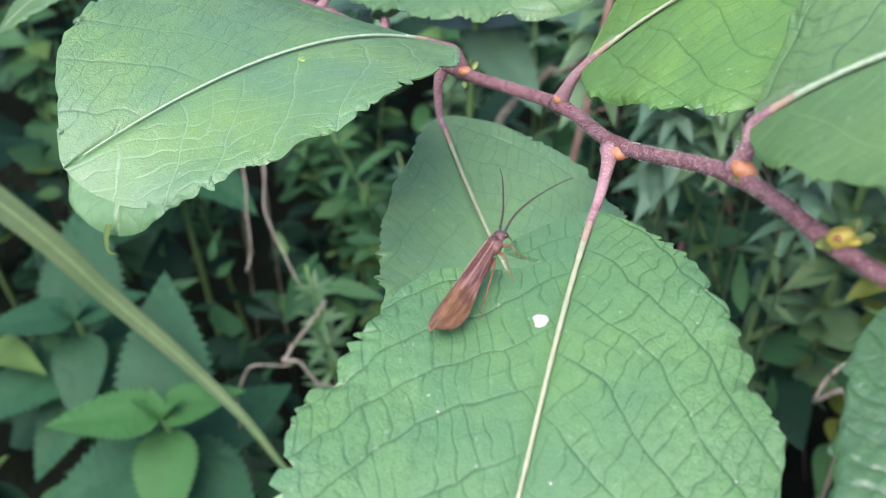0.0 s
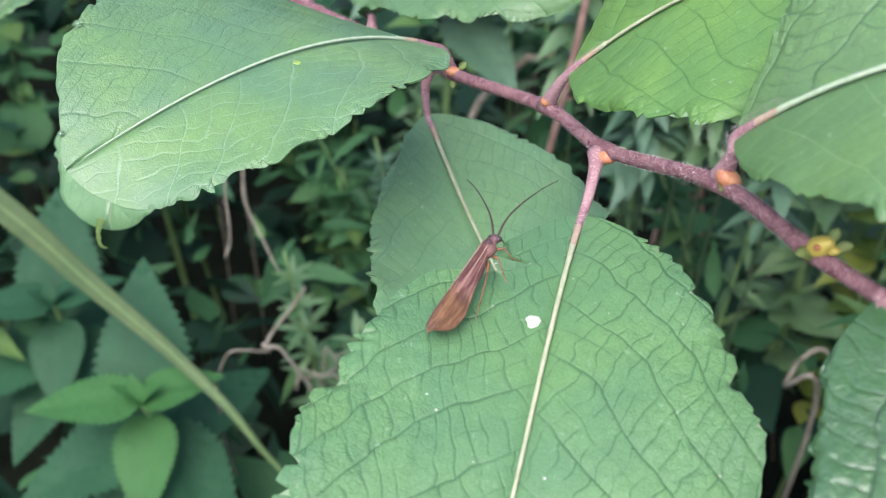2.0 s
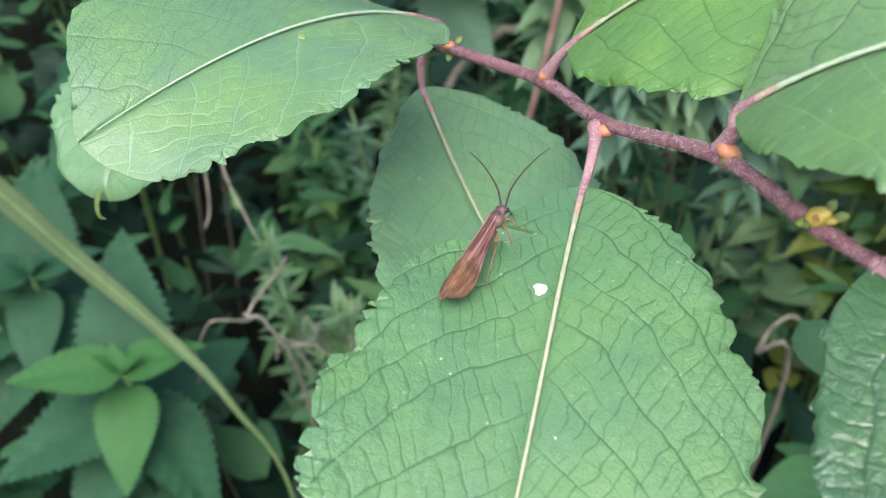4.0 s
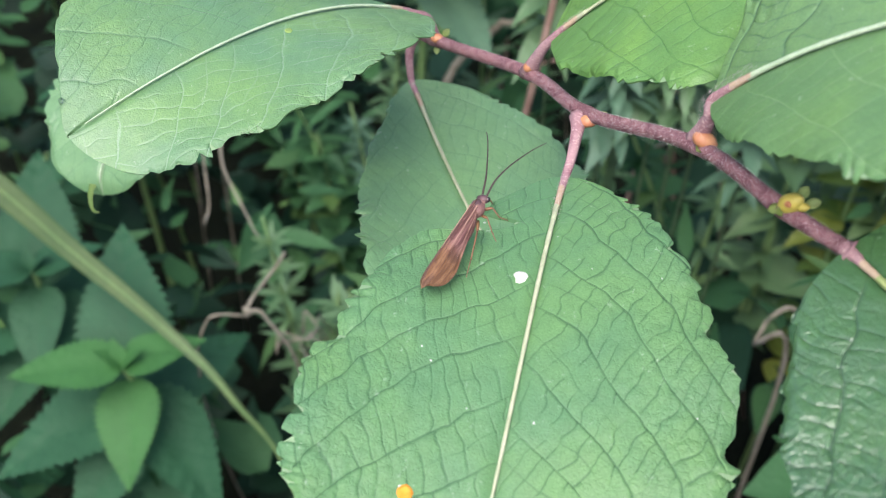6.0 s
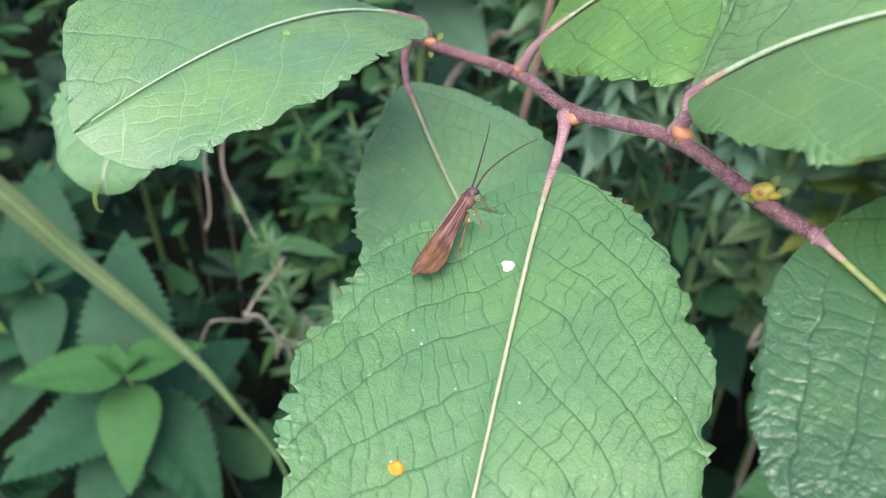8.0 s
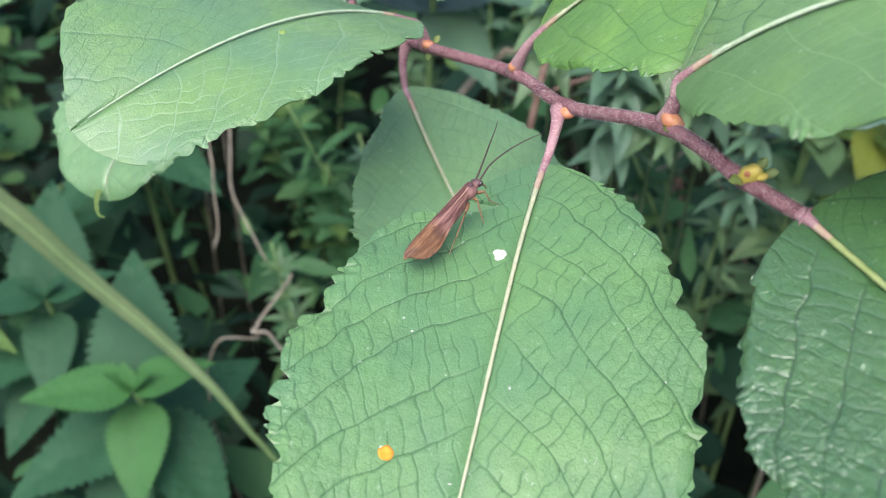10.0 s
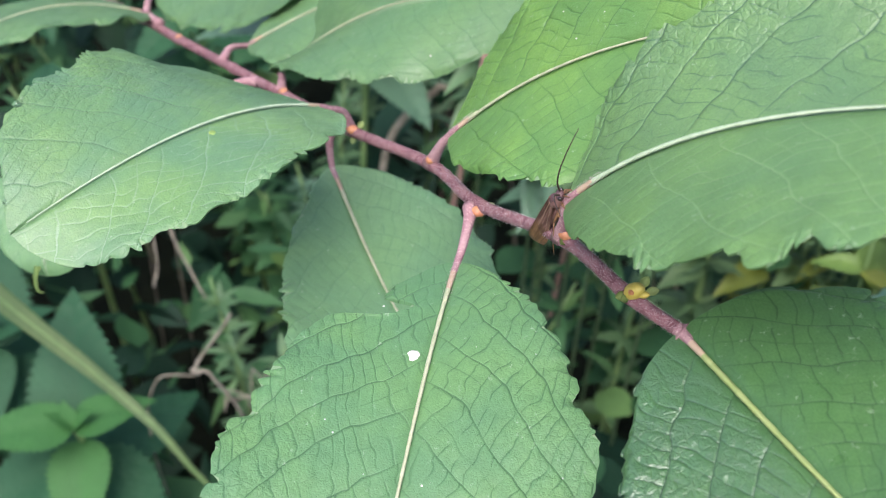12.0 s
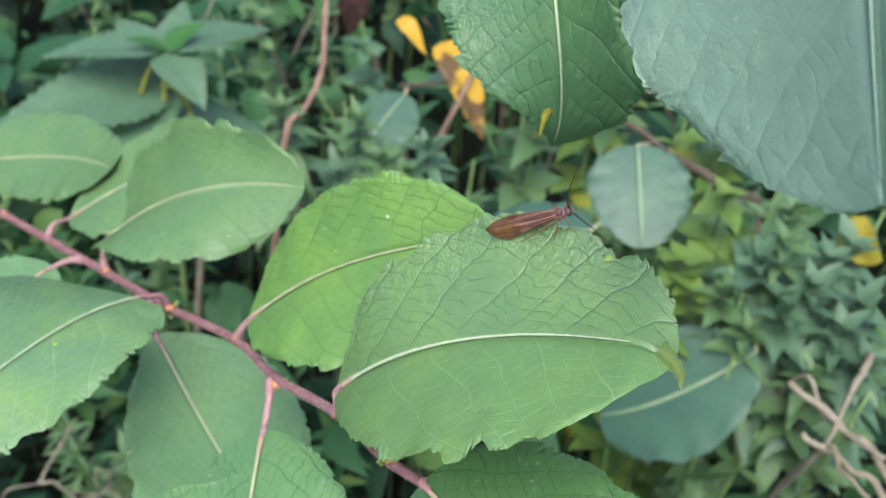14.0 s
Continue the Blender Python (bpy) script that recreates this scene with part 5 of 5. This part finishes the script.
wmir = M_WING.node("CombineXYZ", {0: M_WING.math("ABSOLUTE", wy.outputs[0]), 1: wy.outputs[1], 2: wy.outputs[2]}).outputs[0]
wspot = M_WING.noise(700.0, 3.0, M_WING.node("VectorMath", {0: wco, 1: (1.0, 0.4, 1.0)}, operation="MULTIPLY").outputs[0])
wnear = M_WING.node("VectorMath", {0: wmir, 1: (0.0011, -0.0026, 0.0020)}, operation="DISTANCE").outputs["Value"]
wdark = M_WING.math("MAXIMUM", M_WING.math("MULTIPLY", M_WING.ramp(wspot, 0.57, 0.64), 0.5), M_WING.ramp(M_WING.math("MULTIPLY_ADD", wspot, 0.0012, wnear), 0.0009, 0.0017, 0.6, 0.0))
wcol = M_WING.mix(wdark, wcol, (0.060, 0.026, 0.020))
wbump = M_WING.node("Bump", {"Height": M_WING.math("MULTIPLY_ADD", wstreak, 0.8, M_WING.noise(3500.0, 2.0, wco)), "Distance": 0.00006}).outputs[0]
wsh = M_WING.node("BsdfPrincipled", {"Base Color": wcol, "Roughness": 0.40, "Specular IOR Level": 0.5, "Normal": wbump}).outputs[0]
wtr = M_WING.node("BsdfTranslucent", {"Color": wcol}).outputs[0]
M_WING = M_WING.finish(M_WING.node("MixShader", {0: 0.35, 1: wsh, 2: wtr}).outputs[0])
M_WING_PALE = plain("wing_pale_veins", (0.33, 0.20, 0.14), (0.42, 0.28, 0.20), 900.0, 0.5, 0.00005)
M_WING_EDGE = plain("wing_veins", (0.075, 0.034, 0.024), (0.13, 0.062, 0.042), 500.0, 0.5, 0.00005)
M_THORAX = plain("thorax_brown", (0.14, 0.068, 0.060), (0.23, 0.125, 0.105), 1500.0, 0.55, 0.00006)
M_HEAD = plain("head_dark", (0.060, 0.030, 0.034), (0.115, 0.058, 0.060), 1500.0, 0.5, 0.00005)
M_EYE = plain("eye_black", (0.02, 0.012, 0.012), (0.03, 0.02, 0.02), 2000.0, 0.2, 0.00002, 0.6)
M_LEG = plain("leg_amber", (0.135, 0.065, 0.028), (0.20, 0.105, 0.045), 900.0, 0.45, 0.00004)
M_FEELER = plain("feeler_dark", (0.030, 0.016, 0.014), (0.05, 0.028, 0.022), 2500.0, 0.6, 0.00003)

MM = 0.001
fly = tagged(new("caddisfly"), "brown caddisfly with tent-like amber wings and long dark feelers", "insect")


def oval(name, centre, radii, mat, parent, label="", tilt=0.0):
    bm = bmesh.new()
    bmesh.ops.create_uvsphere(bm, u_segments=18, v_segments=12, radius=1.0)
    bm.transform(Matrix.Translation([c * MM for c in centre]) @ Matrix.Rotation(radians(tilt), 4, "X") @ Matrix.Diagonal([r * MM for r in radii] + [1]))
    return part(name, bm, mat, parent, label)


head = oval("head", (0, 6.35, 2.65), (0.74, 0.58, 0.55), M_HEAD, fly, "dark purplish brown head")
for sx in (-1, 1):
    oval("eye", (0.6 * sx, 6.5, 2.6), (0.28, 0.32, 0.32), M_EYE, head)
    tube("palp", [np.array(p) * MM for p in ((0.2 * sx, 6.7, 2.25), (0.4 * sx, 7.15, 1.85), (0.5 * sx, 7.2, 1.3))], np.array([0.1, 0.09, 0.06]) * MM, M_LEG, head, "", 6)
thorax = oval("thorax", (0, 4.7, 2.5), (0.95, 1.35, 0.95), M_THORAX, fly, "warm brown thorax", -8)
oval("collar", (0, 5.75, 2.6), (0.62, 0.4, 0.55), M_THORAX, thorax)
oval("shield", (0, 4.95, 3.12), (0.62, 0.78, 0.42), M_HEAD, thorax, "dark back plate")
oval("abdomen", (0, 0.6, 1.7), (0.95, 3.6, 0.85), M_THORAX, fly, "amber abdomen under the wings", 3)


def wing(sx):
    """A broad fore wing, held like one side of a roof, bluntly rounded behind, with raised veins."""
    nu, nv = 48, 15
    v, f = [], []

    def at(u, w):
        end = max(0.0, (u - 0.70) / 0.30)
        rounding = max(0.0, 1 - end ** 3.2) ** 0.5
        full = 0.85 + 2.4 * min(1, u / 0.72)
        depth = full * rounding
        y = 5.3 - 13.0 * u + (w - 0.3) * 0.9 * u * u
        x = w * depth * 0.54 + 0.26 * math.sin(math.pi * w) * (1 - 0.3 * u)
        z = 3.55 - 0.50 * u - (0.46 * full * (1 - rounding) + w * depth) * 0.70
        return np.array((sx * x, y, z)) * MM

    for i in range(nu):
        for k in range(nv):
            p = at(i / (nu - 1), k / (nv - 1))
            v.append(p + np.array((sx * 0.035, 0, 0.03)) * MM * math.sin(k * 1.9) * min(1, i / 12))
    for i in range(nu - 1):
        for k in range(nv - 1):
            a = i * nv + k
            q = (a, a + 1, a + nv + 1, a + nv)
            f.append(q if sx < 0 else q[::-1])
    ob = mesh_object("forewing", v, f, M_WING)
    ob.parent = fly
    tagged(ob, "translucent amber brown wing")

    def vein(w0, w1, u0, u1, r, mat):
        pts = [at(u0 + (u1 - u0) * t, w0 + (w1 - w0) * t) + np.array((sx * 0.04, 0, 0.035)) * MM for t in np.linspace(0, 1, 18)]
        tube("vein", pts, np.linspace(r, r * 0.5, 18) * MM, mat, ob, "", 5)

    vein(0.0, 0.0, 0.0, 0.95, 0.075, M_WING_EDGE)
    vein(0.14, 0.10, 0.05, 0.60, 0.05, M_WING_EDGE)
    vein(0.30, 0.24, 0.05, 0.58, 0.07, M_WING_PALE)
    vein(0.42, 0.34, 0.06, 0.60, 0.045, M_WING_EDGE)
    vein(0.98, 0.99, 0.05, 0.86, 0.05, M_WING_EDGE)
    vein(0.66, 0.72, 0.10, 0.60, 0.03, M_WING_PALE)
    for k in range(8):
        vein(0.12 + 0.09 * k, 0.06 + 0.125 * k, 0.58 + 0.01 * (k % 3), 0.965, 0.026, M_WING_EDGE)
    return ob


for wing_side in (-1, 1):
    wing(wing_side)


def leg(hip, knee, ankle, toe, thick):
    """Thigh, shank with spurs, and foot; its pivot is the hip."""
    h = np.array(hip, float)
    pts = [(np.array(p) - h) * MM for p in (hip, knee, ankle, toe)]
    vv, ff = [], []

    def add(a, b, r):
        line = [a + (b - a) * t for t in np.linspace(0, 1, len(r))]
        v2, f2 = tube_data(line, np.array(r) * MM * thick, 7, up=(0.3, 0.2, 1))
        ff.extend(tuple(i + len(vv) for i in q) for q in f2)
        vv.extend(v2)

    add(pts[0], pts[1], (0.2, 0.26, 0.24, 0.15))
    add(pts[1], pts[2], (0.13, 0.12, 0.10, 0.10))
    add(pts[2], pts[3], (0.09, 0.075, 0.08, 0.06, 0.07))
    for t, s in ((0.98, 0.35), (0.6, 0.3)):
        c = pts[1] + (pts[2] - pts[1]) * t
        add(c, c + np.array((0.12, 0.15, -s)) * MM, (0.05, 0.04, 0.02))
    ob = mesh_object("leg", vv, ff, M_LEG)
    ob.parent = fly
    ob.location = [c * MM for c in hip]
    return ob


def feeler(sx, out, lift):
    base = np.array((0.28 * sx, 6.75, 2.8))
    pts = [np.array(p) * 0.86 * MM for p in ((0, 0, 0), (0.5 * sx * out, 2.4, 0.9 * lift), (1.6 * sx * out, 5.2, 1.2 * lift), (3.2 * sx * out, 8.6, 1.0 * lift), (4.6 * sx * out, 11.0, 0.6 * lift))]
    line = spline(pts, 40)
    r = np.linspace(0.135, 0.045, 40) * (1 + 0.12 * np.cos(np.arange(40) * 2.5)) * MM
    ob = tube("antenna", line, r, M_FEELER, fly, "long dark thread-like feeler", 7)
    ob.location = base * MM
    return ob
legs = []
for sx, w in ((-1, 0.72), (1, 1.0)):
    legs.append(leg((0.5 * sx, 5.4, 2.0), (1.4 * w * sx, 5.9, 2.0), (2.1 * w * sx, 5.7, 0.9), (2.8 * w * sx, 6.2, 0.1), 0.8))
    legs.append(leg((0.6 * sx, 4.6, 1.8), (1.6 * w * sx, 4.2, 2.0), (2.5 * w * sx, 3.2, 0.8), (3.2 * w * sx, 2.6, 0.1), 0.8))
    legs.append(leg((0.6 * sx, 3.7, 1.7), (1.5 * w * sx, 2.0, 1.9), (2.3 * w * sx, -1.4, 0.9), (2.6 * w * sx, -3.4, 0.1), 0.8))
feelers = [feeler(-1, 1.4, 1.0), feeler(1, 0.85, 1.0)]


def stand(head_at, tail_at, up):
    """The fly's pose from the places of its head and wing tips and the way its back faces."""
    h, t = Vector(head_at), Vector(tail_at)
    y = (h - t).normalized()
    x = y.cross(Vector(up)).normalized()
    z = x.cross(y)
    r = Matrix((x, y, z)).transposed().to_4x4()
    return Matrix.Translation((h + t) / 2) @ r @ Matrix.Translation(Vector((0, 0.55, -2.2)) * MM)


# seconds, head, wing tips, the way its back faces
FLY = [
    (0, (0.00872, 0.08707, 0.47480), (0.00123, 0.07506, 0.47380), (-0.28, 0.12, 1)),
    (9.6, (0.00872, 0.08707, 0.47480), (0.00123, 0.07506, 0.47380), (-0.28, 0.12, 1)),
    (10, (0.00994, 0.08573, 0.47550), (0.00151, 0.07528, 0.47450), (-0.25, 0.2, 1)),
    (10.2, (0.01326, 0.08799, 0.47550), (0.00322, 0.07653, 0.47450), (-0.25, 0.25, 1)),
    (10.5, (0.01936, 0.08591, 0.47550), (0.00802, 0.08023, 0.47450), (-0.2, 0.4, 1)),
    (10.8, (0.02773, 0.08487, 0.47750), (0.01646, 0.07925, 0.47600), (-0.2, 0.4, 1)),
    (11, (0.02778, 0.08956, 0.47947), (0.01881, 0.07847, 0.47848), (-0.35, 0.25, 1)),
    (11.2, (0.02867, 0.08902, 0.48435), (0.02170, 0.07653, 0.48415), (-0.3, 0.05, 1)),
    (11.5, (0.02985, 0.08776, 0.48835), (0.02354, 0.07492, 0.48805), (-0.1, -0.2, 1)),
    (12, (0.03070, 0.08555, 0.49177), (0.02888, 0.09166, 0.47897), (-0.4, -0.3, 0.9)),
    (12.5, (0.03337, 0.08682, 0.49907), (0.03027, 0.09103, 0.48576), (-0.45, -0.25, 0.9)),
    (13, (0.04510, 0.08723, 0.51254), (0.03747, 0.08744, 0.50318), (-0.745, -0.111, 0.649)),
    (13.5, (0.05838, 0.08663, 0.52570), (0.05027, 0.08761, 0.51729), (-0.665, -0.358, 0.653)),
    (14, (0.06457, 0.08097, 0.52841), (0.05547, 0.08648, 0.52193), (-0.648, -0.364, 0.669)),
]

def motions():
    walk(fly, [(t, stand(h, b, u)) for t, h, b, u in FLY])
    # the leaf rises a little as the fly leaves the twig for it
    low = dict(LEAF_B, turn=(-124.2, 58.0, 17.3))
    f0, f1 = (Matrix([Vector(a) for a in leaf_spine(f, 3)[1][0]]).transposed() for f in (low, LEAF_B))
    rest = Matrix.Translation(np.array(LEAF_B["base"]) + (0.0007, 0.0003, 0.0)) @ (f0 @ f1.inverted()).to_4x4()
    up = Matrix.Translation(LEAF_B["base"])
    walk(leaf_b, [(0.0, rest), (11.2, rest), (12.0, up), (14.0, up)])
    for k, ob in enumerate(legs):
        rows = [(0.0, pose(*ob.location)), (9.8, pose(*ob.location))]
        t = 10.0
        while t < 13.95:
            swing = 14 * math.sin(2 * math.pi * 1.7 * t + (math.pi if (k + k // 3) % 2 else 0))
            rows.append((t, pose(*ob.location, 0, 0, swing)))
            t += 0.15
        rows.append((14.0, pose(*ob.location)))
        walk(ob, rows)
    swings = (((0.0, 0, 0), (1.5, 0, 3), (3.0, 3, 49), (4.2, 2, 12), (6.5, 4, -8), (7.5, 6, -16), (10.0, 4, -10), (10.5, 0, -40), (11.0, 6, -20), (11.5, 12, -25), (12.0, 5, -15), (12.5, 10, 0), (13.0, 0, 20), (13.5, 3, -10), (14.0, 55, -12)),
              ((0.0, 0, 0), (1.5, 0, 0), (3.0, 3, 16), (4.2, 2, 14), (6.5, 4, -4), (7.5, 6, -8), (10.0, 4, 0), (10.5, 0, -5), (11.0, 6, 10), (11.5, 12, 10), (12.0, 5, -20), (12.5, -72, -12), (13.0, -4, -45), (13.5, 3, -10), (14.0, 22, -22)))
    for ob, swing in zip(feelers, swings):
        walk(ob, [(t, pose(*ob.location, a, 0, b)) for t, a, b in swing])


motions()
